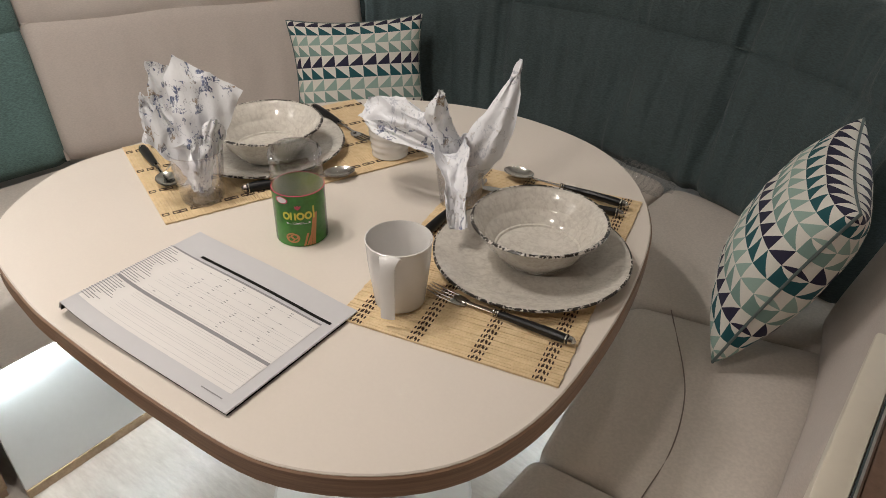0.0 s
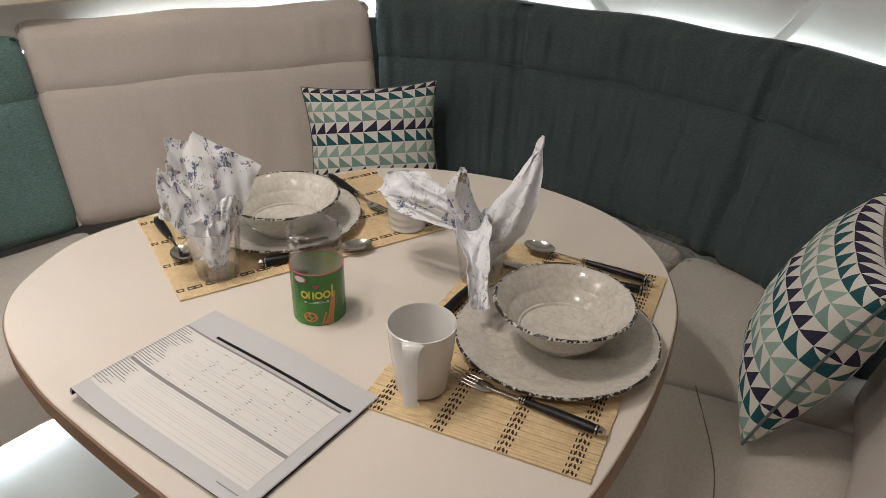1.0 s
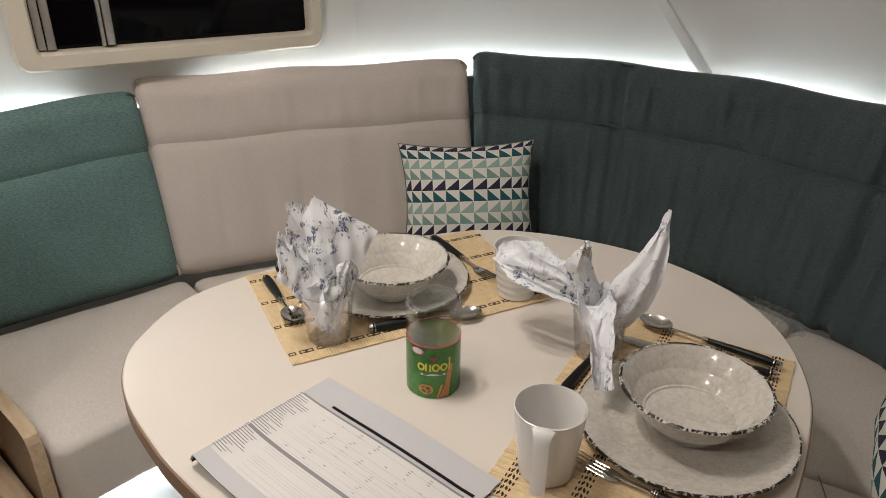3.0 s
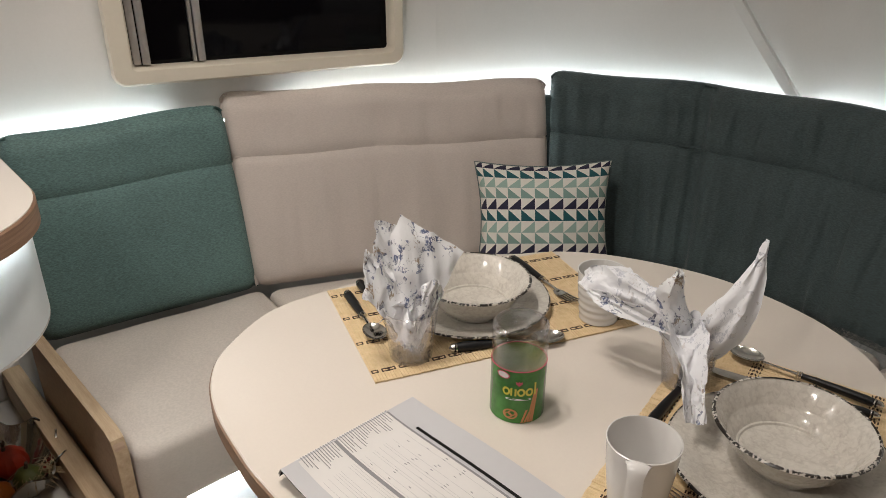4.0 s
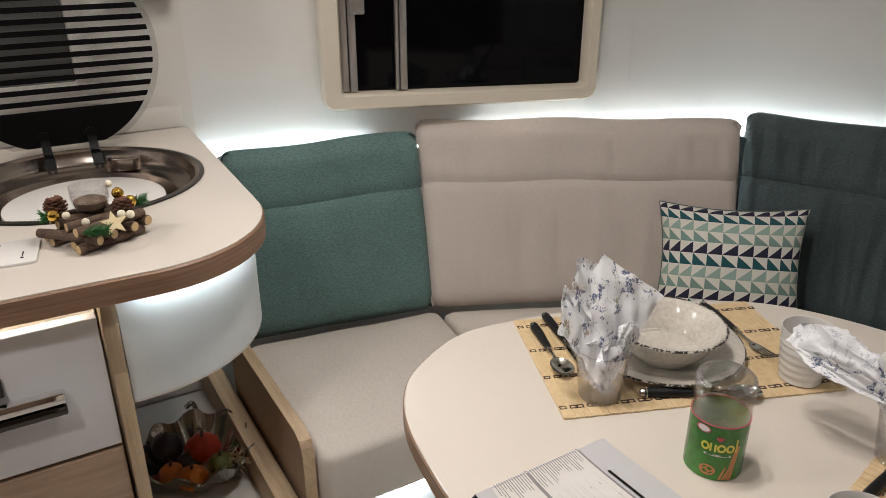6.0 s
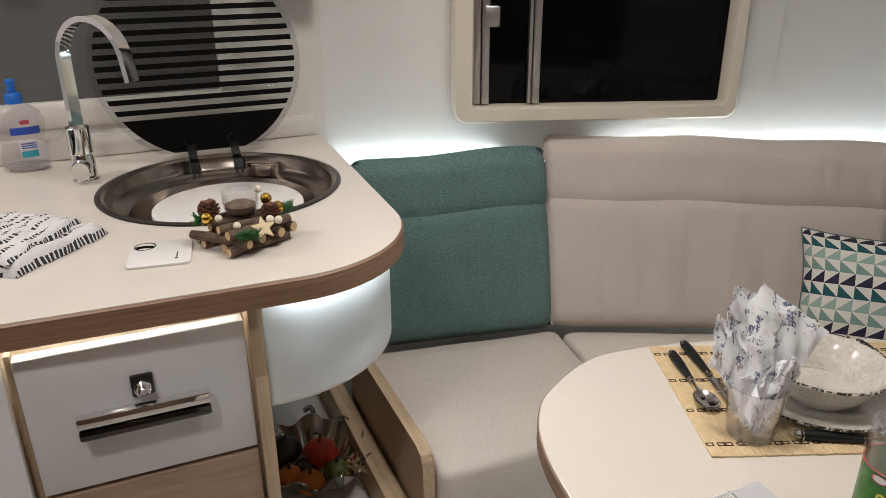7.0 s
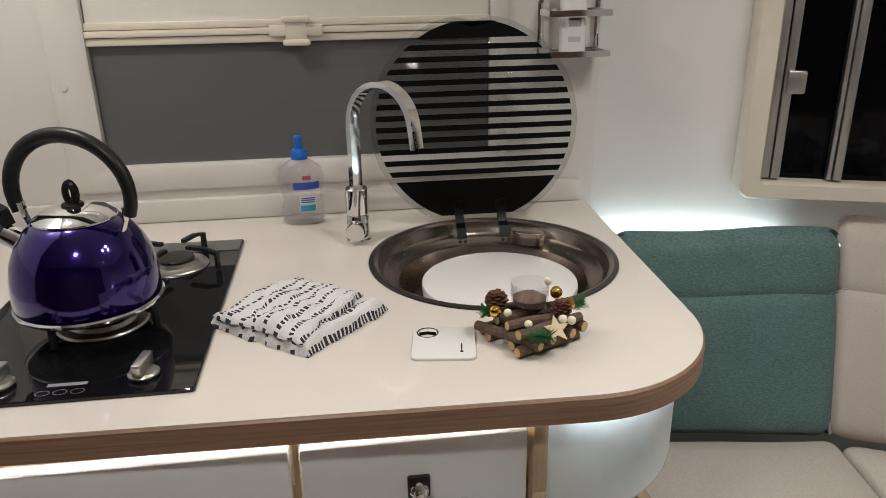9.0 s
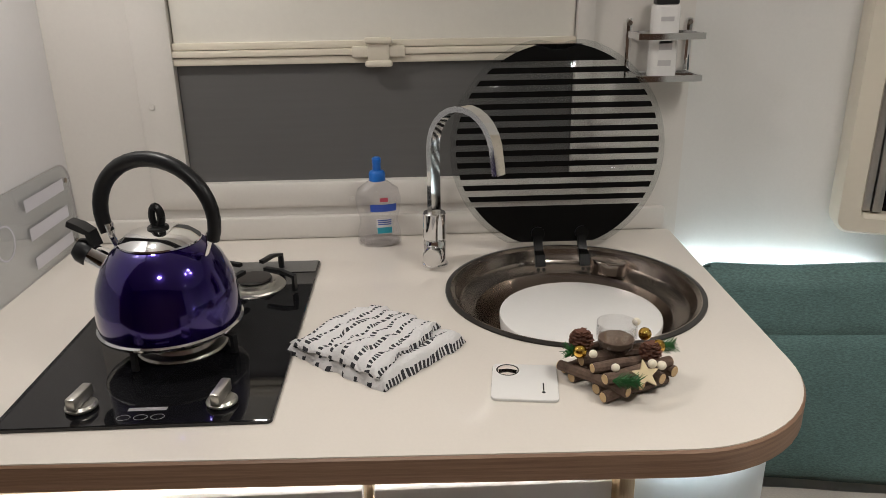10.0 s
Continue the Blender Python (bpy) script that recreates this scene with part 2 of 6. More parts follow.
def box(x0, x1, y0, y1, z0, z1, bevel=0.002):
    bm = bmesh.new()
    bmesh.ops.create_cube(bm, size=1, matrix=Matrix.LocRotScale(((x0 + x1) / 2, (y0 + y1) / 2, (z0 + z1) / 2), None, (x1 - x0, y1 - y0, z1 - z0)))
    if bevel:
        bmesh.ops.bevel(bm, geom=bm.edges[:], offset=bevel, segments=2, profile=0.5, affect="EDGES")
    return bm


def disc(r, z0, z1, bevel=0.001, segs=32):
    return lathe([(0, z0), (r - bevel, z0), (r, z0 + bevel), (r, z1 - bevel), (r - bevel, z1), (0, z1)], segs)


def ball(r, at=(0, 0, 0), segs=14, squash=1.0):
    k = segs // 2
    return moved(lathe([(r * math.sin(math.pi * i / k), -r * squash * math.cos(math.pi * i / k)) for i in range(k + 1)], segs), Matrix.Translation(at))


def structure(name, bm, material, label, category, sharp=35.0):
    return tagged(part(name, bm, material, sharp=sharp), label, category, kind="structure")


# ---- the shell of the caravan ----
structure("floor", box(-2.0, 0.35, -1.9, 2.1, -0.05, 0.0, 0), "floor_vinyl", "pale grey wood-look vinyl floor with soft streaks", "floor")
structure("ceiling", box(-2.0, 0.35, -1.9, 2.1, 1.95, 2.0, 0), "ceiling", "plain off-white caravan ceiling", "ceiling")
# Two unseen closing walls, dark brown so that chrome and glass reflect less light.
structure("wall_rear", box(-2.0, 0.35, -1.95, -1.9, 0, 1.95, 0), "brown_wood", "unseen rear wall, added in brown wood to darken reflections", "wall")
structure("wall_side", box(0.30, 0.35, -1.9, 1.0, 0, 1.95, 0), "brown_wood", "unseen side wall, added in brown wood to darken reflections", "wall")


def wall_with_opening(length, height, u0, u1, v0, v1, thick=0.04):
    """A wall in its own axes: along x, up z, its room side at y = 0 and its back at y = thick; one opening."""
    bm = bmesh.new()
    outer, inner = ((0, 0), (length, 0), (length, height), (0, height)), ((u0, v0), (u1, v0), (u1, v1), (u0, v1))
    fo, fi, bo, bi = ([bm.verts.new((x, y, z)) for x, z in loop] for loop, y in ((outer, 0), (inner, 0), (outer, thick), (inner, thick)))
    for i in range(4):
        j = (i + 1) % 4
        for q in ((fo[i], fo[j], fi[j], fi[i]), (bo[j], bo[i], bi[i], bi[j]), (fo[j], fo[i], bo[i], bo[j]), (fi[i], fi[j], bi[j], bi[i])):
            bm.faces.new(q)
    return bm


KX = -1.92
# kitchen wall runs along y; its opening from y = -0.606 to 0.147
m_kitchen = Matrix(((0, -1, 0, KX), (1, 0, 0, -1.9), (0, 0, 1, 0), (0, 0, 0, 1)))
w = structure("wall_kitchen", wall_with_opening(2.386, 1.95, 1.288, 2.053, 1.029, 1.626), "wall", "off-white caravan side wall behind the kitchen counter", "wall")
w.matrix_basis = m_kitchen
# the wall with the dark sliding window slants inwards
WU, WN = Vector((0.3223, 0.9466, 0)), Vector((0.9466, -0.3223, 0))
W0 = Vector((-1.797, 0.645, 0))
m_window = Matrix(((WU.x, -WN.x, 0, W0.x), (WU.y, -WN.y, 0, W0.y), (0, 0, 1, 0), (0, 0, 0, 1)))
w = structure("wall_window", moved(wall_with_opening(0.95, 1.95, 0.223, 0.815, 0.969, 1.46), Matrix.Translation((-0.19, 0.060, 0))), "wall_panel", "smooth white wall lit from below by a hidden light strip", "wall")
w.matrix_basis = m_window
FRONT = spline([(-1.61385, 1.38576, 0), (-1.48, 1.69, 0), (-1.17, 1.88, 0), (-0.80, 1.965, 0), (-0.42, 1.935, 0), (-0.10, 1.80, 0), (0.11, 1.55, 0), (0.19, 1.25, 0), (0.20, 0.98, 0)], 6)


def curved_wall(line, thick, z0, z1):
    bm = bmesh.new()
    inner, outer = [], []
    for i, p in enumerate(line):
        t = (line[min(i + 1, len(line) - 1)] - line[max(i - 1, 0)]).normalized()
        n = Vector((-t.y, t.x, 0))
        inner.append(p)
        outer.append(p + n * thick)
    cols = [[bm.verts.new((q.x, q.y, z)) for q, z in ((a, z0), (a, z1), (b, z1), (b, z0))] for a, b in zip(inner, outer)]
    for c0, c1 in zip(cols, cols[1:]):
        for k in range(4):
            bm.faces.new((c0[k], c0[(k + 1) % 4], c1[(k + 1) % 4], c1[k]))
    bm.faces.new(cols[0])
    bm.faces.new(cols[-1][::-1])
    return bm


structure("wall_front", curved_wall(FRONT, 0.04, 0, 1.95), "wall_panel", "curved white front wall made of faceted panels", "wall", 60)


def corner_fillet(a, corner, b, z0, z1):
    """A softly rounded inner corner between two flat walls, from a to b round their meeting line."""
    bm, n = bmesh.new(), 14
    rows = []
    for i in range(n + 1):
        t = i / n
        p = a * (1 - t) ** 2 + corner * (2 * t * (1 - t)) + b * t ** 2
        q = corner + (p - corner) * 0.2 + Vector((-0.03, 0.0, 0))
        rows.append([bm.verts.new((x.x, x.y, z)) for x, z in ((p, z0), (p, z1), (q, z1), (q, z0))])
    for r0, r1 in zip(rows, rows[1:]):
        for k in range(4):
            bm.faces.new((r0[k], r0[(k + 1) % 4], r1[(k + 1) % 4], r1[k]))
    bm.faces.new(rows[0])
    bm.faces.new(rows[-1][::-1])
    return bm


P0 = W0 - WN * 0.060
corner_s = (KX - P0.x) / WU.x
CORNER = P0 + WU * corner_s
structure("wall_corner", corner_fillet(Vector((KX + 0.0006, CORNER.y - 0.10, 0)), CORNER, CORNER + WU * 0.17 + WN * 0.0006, 0.0, 1.95), "wall_panel", "softly rounded white corner between kitchen wall and window wall", "wall", 60)
structure("wall_tall_cupboard", box(-1.92, -1.20, -0.875, -0.835, 0, 1.95, 0.002), "white_gloss", "glossy white side of a tall cupboard beside the hob", "wall")


def diagonal_trim(name, foot, middle, head):
    """A raised strip that covers a panel joint of the front wall."""
    bm = tube(spline([foot, middle, head], 5), 0.012, 4, 0.6, (1, 0.1, 0), True)
    return structure(name, bm, "wall_panel", "narrow white strip over a slanting wall panel joint", "trim")


diagonal_trim("trim_1", (-0.862, 1.943, 0.81), (-1.035, 1.904, 1.03), (-1.185, 1.860, 1.245))
diagonal_trim("trim_2", (-0.517, 1.930, 0.80), (-0.40, 1.912, 0.99), (-0.29, 1.870, 1.18))

# ---- dark sliding window ----
win = tagged(new("window_1"), "dark sliding window at night in a cream plastic frame with aluminium rails", "window", kind="structure")
win.matrix_basis = m_window @ Matrix.Translation((0, 0.024, 0))
FR = rpoly([(-0.012, 0.938, 0.03), (0.652, 0.938, 0.03), (0.652, 1.50, 0.03), (-0.012, 1.50, 0.03)], 6)


def window_frame(outer, inner, depth):
    """A frame round an opening, in x and z, proud by depth towards -y."""
    bm = bmesh.new()
    k = len(outer)
    rows = []
    for pts, y in ((outer, 0.036 if depth > 0.02 else 0.0), (outer, -depth * 0.6), (inset_of(outer, 0.006), -depth), (inset_of(inner, -0.004), -depth), (inner, -depth * 0.7), (inner, 0.03)):
        rows.append([bm.verts.new((p.x, y, p.y)) for p in pts])
    for r0, r1 in zip(rows, rows[1:]):
        for i in range(k):
            bm.faces.new((r0[i], r0[(i + 1) % k], r1[(i + 1) % k], r1[i]))
    return bm


part("window_frame", window_frame(FR, rpoly([(0.034, 0.975, 0.008), (0.622, 0.972, 0.008), (0.622, 1.46, 0.008), (0.034, 1.46, 0.008)], 6), 0.024), "cream_plastic", win, "cream moulded plastic frame")
part("pane", box(0.032, 0.624, 0.024, 0.0295, 0.970, 1.461, 0), "night_glass", win, "black glass with night outside")
part("blind_track", joined(box(0.036, 0.052, 0.0, 0.018, 0.979, 1.46, 0.002), box(0.054, 0.071, -0.004, 0.018, 0.979, 1.46, 0.002)), "aluminium", win, "ribbed aluminium blind track")
part("sliding_rail", joined(box(0.160, 0.168, -0.002, 0.018, 0.979, 1.46, 0.001), box(0.170, 0.187, -0.006, 0.018, 0.979, 1.46, 0.003)), "aluminium", win, "upright aluminium sliding rail")
part("latch", joined(box(0.058, 0.092, -0.016, 0.0, 1.15, 1.195, 0.004)), "aluminium", win, "small grey latch")

# ---- kitchen window with its half-drawn blind ----
kw = tagged(new("window_2"), "kitchen window with white pleated blind half down and grey insect screen", "window", kind="structure")
kw.matrix_basis = m_kitchen
part("window_frame", window_frame(rpoly([(1.222, 0.985, 0.02), (2.080, 0.985, 0.02), (2.080, 1.66, 0.02), (1.222, 1.66, 0.02)], 5), rpoly([(1.294, 1.036, 0.004), (2.047, 1.036, 0.004), (2.047, 1.62, 0.004), (1.294, 1.62, 0.004)], 5), 0.008), "wall", kw, "off-white moulded window surround")
part("screen", box(1.295, 2.046, 0.012, 0.016, 1.036, 1.27, 0), "screen_grey", kw, "grey insect screen with darkness behind")
part("blind", box(1.296, 2.045, 0.009, 0.012, 1.300, 1.62, 0), "blind_white", kw, "off-white pleated blind")
part("rail", joined(box(1.293, 2.048, 0.000, 0.018, 1.262, 1.276, 0.002), box(1.293, 2.048, -0.004, 0.018, 1.277, 1.289, 0.002), box(1.293, 2.048, 0.0, 0.018, 1.290, 1.303, 0.002)), "cream_plastic", kw, "ribbed cream blind rail")
HY = 1.9 - 0.225
part("handle", joined(box(HY - 0.050, HY + 0.050, -0.010, 0.0, 1.272, 1.293, 0.004), moved(box(-0.026, 0.026, -0.018, -0.004, 1.255, 1.267, 0.005), Matrix.Translation((HY, 0, 0))),
                      box(HY - 0.026, HY + 0.026, -0.018, -0.004, 1.297, 1.309, 0.005), box(HY - 0.020, HY + 0.020, -0.012, -0.002, 1.266, 1.300, 0.002)), "cream_plastic", kw, "cream blind grip")
for u, z in ((1.235, 1.19), (1.60, 1.00), (1.235, 1.45)):
    part("screw_cap", moved(disc(0.006, 0, 0.0015, 0.0006, 16), Matrix.Translation((u + 0.01, -0.0085, z)) @ pose(0, 0, 0, 90)), "wall", kw)

# ---- light strips ----


def led_strip(name, line, width, material, label, up=(0, 0, 1)):
    bm = tube([Vector(p) for p in line], width, 4, 0.35, None)
    return tagged(part(name, bm, material), label, "light strip")


strip = [(KX + 0.022, 0.375, 0.835), (KX + 0.022, 0.44, 0.835)]
for s in (-0.12, 0.1, 0.5, 0.72):
    p = W0 + WU * s - WN * 0.038
    strip.append((p.x, p.y, 0.835))
for i in range(2, len(FRONT) - 10, 2):
    t = (FRONT[i + 1] - FRONT[i - 1]).normalized()
    p = FRONT[i] + Vector((t.y, -t.x, 0)) * 0.022
    strip.append((p.x, p.y, 0.835))
led_strip("led_strip", strip, 0.006, "led_wall", "cool white light strip hidden behind the backrests")

# ---- seats ----
SEAT = 0.44


def leaning_panel(line, lean, z0, z1, thick=0.012):
    """A panel along a line on the floor, its top set back by lean."""
    bm = bmesh.new()
    cols = []
    for i, p in enumerate(line):
        t = (line[min(i + 1, len(line) - 1)] - line[max(i - 1, 0)]).normalized()
        n = Vector((-t.y, t.x, 0))
        cols.append([bm.verts.new(q) for q in (p + Vector((0, 0, z0)), p + n * lean + Vector((0, 0, z1)), p + n * (lean + thick) + Vector((0, 0, z1)), p + n * thick + Vector((0, 0, z0)))])
    for c0, c1 in zip(cols, cols[1:]):
        for k in range(4):
            bm.faces.new((c0[k], c0[(k + 1) % 4], c1[(k + 1) % 4], c1[k]))
    bm.faces.new(cols[0])
    bm.faces.new(cols[-1][::-1])
    return bm


bb_ = thing("bench_base", (0, 0, 0), "white bench base of the round seating group with lit front", "bench base")
BL = [Vector((p.x, p.y, 0)) for p in rpoly([(-1.238, 0.386, 0), (-1.238, 0.84, 0.12), (-0.99, 1.28, 0.15), (-0.42, 1.34, 0.12), (-0.285, 1.16, 0.1), (-0.285, 0.60, 0), (-3.0, 0.60, 0)], 8)[:-1]]
part("plinth", leaning_panel(BL, 0.0, 0.0, 0.022), "oak_light", bb_, "narrow pale wood plinth strip")
part("front_panel", leaning_panel([p + Vector((-0.004, 0, 0)) if i == 0 else p for i, p in enumerate(BL)], 0.045, 0.0225, 0.288), "apron_white", bb_, "white panel")
# Unseen dark board, added so that the gaps between seat cushions stay dark.
GAP_BOARD = [Vector(p) for p in ((-1.86, 0.40), (-1.33, 0.40), (-1.33, 0.88), (-1.07, 1.37), (-0.40, 1.43), (-0.21, 1.20), (-0.21, 0.61), (0.10, 0.61), (0.10, 1.45), (-0.30, 1.78), (-0.85, 1.88), (-1.42, 1.62), (-1.76, 0.92))]
part("deck", slab(GAP_BOARD, [(0, 0.270), (0, 0.289)]), "brown_wood", bb_, "dark board added under the cushions to keep their gaps dark")
part("end_board", box(-0.28, 0.012, 0.585, 0.598, 0.0, 0.288, 0.002), "apron_white", bb_, "white end board")
led_strip("led_strip", spline([(-1.266, 0.40, 0.287), (-1.266, 0.84, 0.287), (-1.03, 1.30, 0.287), (-0.45, 1.34, 0.281)], 4), 0.004, "led_seat", "cool white light strip under the seat cushions")


def ring_of(corners, d, n=5, sub=8):
    """The rounded outline of a polygon moved inwards by d, always with as many points."""
    k, moved_ = len(corners), []
    for i in range(k):
        p, a, b = (Vector(corners[j % k][:2]) for j in (i, i - 1, i + 1))
        e0, e1 = (p - a).normalized(), (b - p).normalized()
        n0, n1 = Vector((-e0.y, e0.x)), Vector((-e1.y, e1.x))
        moved_.append((*(p + (n0 + n1) * (d / (1 + n0.dot(n1)))), max(0.004, corners[i][2] + d * 0.3)))
    arcs = rpoly(moved_, n)
    out = []
    for i in range(k):
        out += arcs[i * (n + 1):(i + 1) * (n + 1)]
        a, b = arcs[i * (n + 1) + n], arcs[((i + 1) % k) * (n + 1)]
        out += [a.lerp(b, j / sub) for j in range(1, sub)]
    return out


# Dark taupe for seat seams: the shade in the crease, put into the colour.
plain("seam_shade", (0.20, 0.165, 0.143), 0.9)


def puffy(corners, z0, z1, r=0.020, puff=0.012):
    """A seat cushion: rounded rims, the top swelling towards its middle."""
    prof = [(0.010, z0), (0.0, z0 + 0.012), (-0.002, (z0 + z1) / 2)]
    for j in range(5):
        a = math.pi / 2 * j / 4
        prof.append((r - r * math.cos(a), z1 - r + r * math.sin(a)))
    prof += [(r + 0.010, z1 + puff * 0.3), (r + 0.022, z1 + puff * 0.6), (r + 0.036, z1 + puff * 0.85), (r + 0.052, z1 + puff)]
    bm = bmesh.new()
    rings = [[bm.verts.new((p.x, p.y, z + (0.004 * noise.noise(Vector((p.x * 7, p.y * 7, 1))) if z > z1 - 0.01 else 0))) for p in ring_of(corners, d)] for d, z in prof]
    k = len(rings[0])
    for r0, r1 in zip(rings, rings[1:]):
        for i in range(k):
            bm.faces.new((r0[i], r0[(i + 1) % k], r1[(i + 1) % k], r1[i]))
    bm.faces.new(rings[0][::-1])
    mid = bm.verts.new(sum((v.co for v in rings[-1]), Vector()) / k)
    for i in range(k):
        bm.faces.new((rings[-1][i], rings[-1][(i + 1) % k], mid))
    return bm


def seat_cushion(outline, label, z0=0.292):
    c = sum((Vector(p[:2]) for p in outline), Vector((0, 0))) / len(outline)
    b = thing("seat_cushion", (c.x, c.y, z0), label, "seat cushion", "seat cushions of the round seating group")
    local = [(p[0] - c.x, p[1] - c.y, p[2]) for p in outline]
    part("cover", puffy(local, 0.0, SEAT - z0), "fabric_seat", b)
    rim = ring_of(local, 0.008)
    line = [(p.x, p.y, SEAT - z0 - 0.012) for p in rim] + [(rim[0].x, rim[0].y, SEAT - z0 - 0.012)]
    part("piping", tube(line, 0.0022, 6), "fabric_seat", b)
    return b, c


S1 = [(-1.73, 0.372, 0.02), (-1.262, 0.372, 0.03), (-1.262, 0.80, 0.02), (-1.655, 0.846, 0.02)]
S2 = [(-1.648, 0.852, 0.02), (-1.256, 0.806, 0.02), (-1.00, 1.27, 0.06), (-1.22, 1.56, 0.03), (-1.34, 1.48, 0.03)]
S3 = [(-1.213, 1.562, 0.02), (-0.994, 1.276, 0.04), (-0.52, 1.34, 0.04), (-0.50, 1.66, 0.03), (-0.75, 1.69, 0.04), (-1.0, 1.66, 0.04)]
S4 = [(-0.494, 1.65, 0.03), (-0.514, 1.34, 0.04), (-0.377, 1.186, 0.03), (0.01, 1.277, 0.02), (0.0, 1.46, 0.05), (-0.24, 1.64, 0.05)]
S5 = [(0.01, 1.270, 0.02), (-0.375, 1.178, 0.03), (-0.325, 0.774, 0.02), (0.012, 0.794, 0.02)]
S6 = [(-0.01, 0.787, 0.02), (-0.327, 0.767, 0.02), (-0.34, 0.52, 0.05), (0.0, 0.52, 0.02)]
for o, l in ((S1, "pale beige upholstered seat cushion beside the oak end panel"), (S2, "pale beige curved seat cushion in the corner"), (S3, "pale beige seat cushion before the green backrest"),
             (S4, "pale beige corner seat cushion beneath a patterned pillow"), (S5, "pale beige seat cushion with a curved front seam"), (S6, "pale beige end seat cushion at the walkway")):
    b, c = seat_cushion(o, l)
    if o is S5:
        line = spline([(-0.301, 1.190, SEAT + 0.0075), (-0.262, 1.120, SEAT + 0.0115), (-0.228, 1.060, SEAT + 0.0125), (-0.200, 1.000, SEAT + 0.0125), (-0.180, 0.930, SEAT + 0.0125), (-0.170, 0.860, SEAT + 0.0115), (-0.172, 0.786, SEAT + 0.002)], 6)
        part("seam", tube([(p.x - c.x, p.y - c.y, p.z - 0.292) for p in line], 0.0010, 6), "seam_shade", b, "seam line, the shade in its crease given as dark taupe")
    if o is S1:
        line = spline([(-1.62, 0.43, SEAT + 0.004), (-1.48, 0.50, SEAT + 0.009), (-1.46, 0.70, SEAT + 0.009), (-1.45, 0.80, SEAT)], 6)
        part("seam", tube([(p.x - c.x, p.y - c.y, p.z - 0.292) for p in line], 0.0015, 6), "seam_shade", b, "seam line, the shade in its crease given as dark taupe")
    if o is S1:
        part("button", moved(disc(0.006, 0, 0.003, 0.001, 14), Matrix.Translation((-1.285 - c.x, 0.395 - c.y, SEAT - 0.292 - 0.016))), "fabric_seat", b)


def back_cushion(foot, head, z0, z1, thick, material, label, crease=0.70, seams=(), folds=0.0, gather=0.0):
    """A backrest between two lines: foot, its front at the seat, and head, its front at the top. Lower panel and head roll are two parts."""
    b = thing("back_cushion", (foot[len(foot) // 2].x, foot[len(foot) // 2].y, z0), label, "back cushion", "backrests of the round seating group")
    org = b.matrix_basis.translation
    n = len(foot)
    lens = [0.0]
    for a, c in zip(head, head[1:]):
        lens.append(lens[-1] + (c - a).length)
    total = lens[-1]

    def surface(ta, tb, name):
        """Front bulges between ta and tb (0 foot, 1 head), with soft edges and a back."""
        bm = bmesh.new()
        cols = []
        vs = 12
        for i in range(n):
            a, h = foot[i], head[i]
            t = (head[min(i + 1, n - 1)] - head[max(i - 1, 0)]).normalized()
            nrm = Vector((-t.y, t.x, 0))
            end = min(lens[i], total - lens[i])
            edge = 1.0 - math.sqrt(max(0.0, 1 - (1 - min(1.0, end / 0.035)) ** 2)) if end < 0.035 else 0.0
            dip = 0.0
            for s in seams:
                dip += 0.014 * math.exp(-((lens[i] - s) / 0.011) ** 2)
            col = []
            for j in range(vs + 1):
                q = j / vs
                v = ta + (tb - ta) * q
                p = a.lerp(h, v)
                z = z0 + (z1 - z0) * v
                puff = 0.010 * (1 - (2 * q - 1) ** 4) - 0.004
                fold = folds * (noise.noise(Vector((lens[i] * 15, z * 2.2, 1.7))) - 0.9 * abs(noise.noise(Vector((lens[i] * 24, z * 2.5, 4.2)))) + 0.35 * noise.noise(Vector((lens[i] * 70, z * 9, 2.2)))) * (0.35 + 0.65 * (1 - abs(2 * q - 1)))
                hem = gather * math.sin(lens[i] * 120) * max(0.0, q - 0.75) * 4 if tb == 1.0 else 0.0
                d = puff - edge * 0.035 - dip + fold + hem
                if tb == 1.0 and q > 0.8:
                    d -= 0.026 * (1 - math.sqrt(max(0.0, 1 - ((q - 0.8) / 0.2) ** 2)))
                if ta == 0.0 and q < 0.10:
                    d -= 0.020 * (1 - math.sqrt(max(0.0, 1 - (1 - q / 0.10) ** 2)))
                p = p - nrm * d
                z -= 0.012 * edge * v * v + 0.006 * v * math.sin(lens[i] * 9) ** 2
                col.append(Vector((p.x, p.y, z)) - org)
            back = Vector((nrm.x, nrm.y, 0)) * (thick * (1 - 0.4 * edge))
            top_back = (h if tb == 1.0 else a.lerp(h, tb)) + back
            low_back = a.lerp(h, ta) + back
            zt = z0 + (z1 - z0) * tb - (0.012 * edge + 0.006 * math.sin(lens[i] * 9) ** 2) * tb * tb
            zb = z0 + (z1 - z0) * ta
            if tb == 1.0:
                for q in (0.25, 0.5, 0.75):
                    w_ = h + back * (0.030 / thick + (1 - 0.030 / thick) * q)
                    col.append(Vector((w_.x, w_.y, zt + 0.006 * math.sin(math.pi * q) + 0.002)) - org)
            col.append(Vector((top_back.x, top_back.y, zt - (0.012 if tb == 1.0 else 0))) - org)
            col.append(Vector((low_back.x, low_back.y, zb)) - org)
            cols.append([bm.verts.new(c) for c in col])
        k = len(cols[0])
        for c0, c1 in zip(cols, cols[1:]):
            for j in range(k):
                bm.faces.new((c0[j], c0[(j + 1) % k], c1[(j + 1) % k], c1[j]))
        bm.faces.new(cols[0])
        bm.faces.new(cols[-1][::-1])
        part(name, bm, material, b, sharp=70)

    surface(0.0, crease, "lower_panel")
    surface(crease, 1.0, "head_roll")
    crease_line = []
    for i in range(1, n - 1):
        p = foot[i].lerp(head[i], crease)
        t = (head[min(i + 1, n - 1)] - head[max(i - 1, 0)]).normalized()
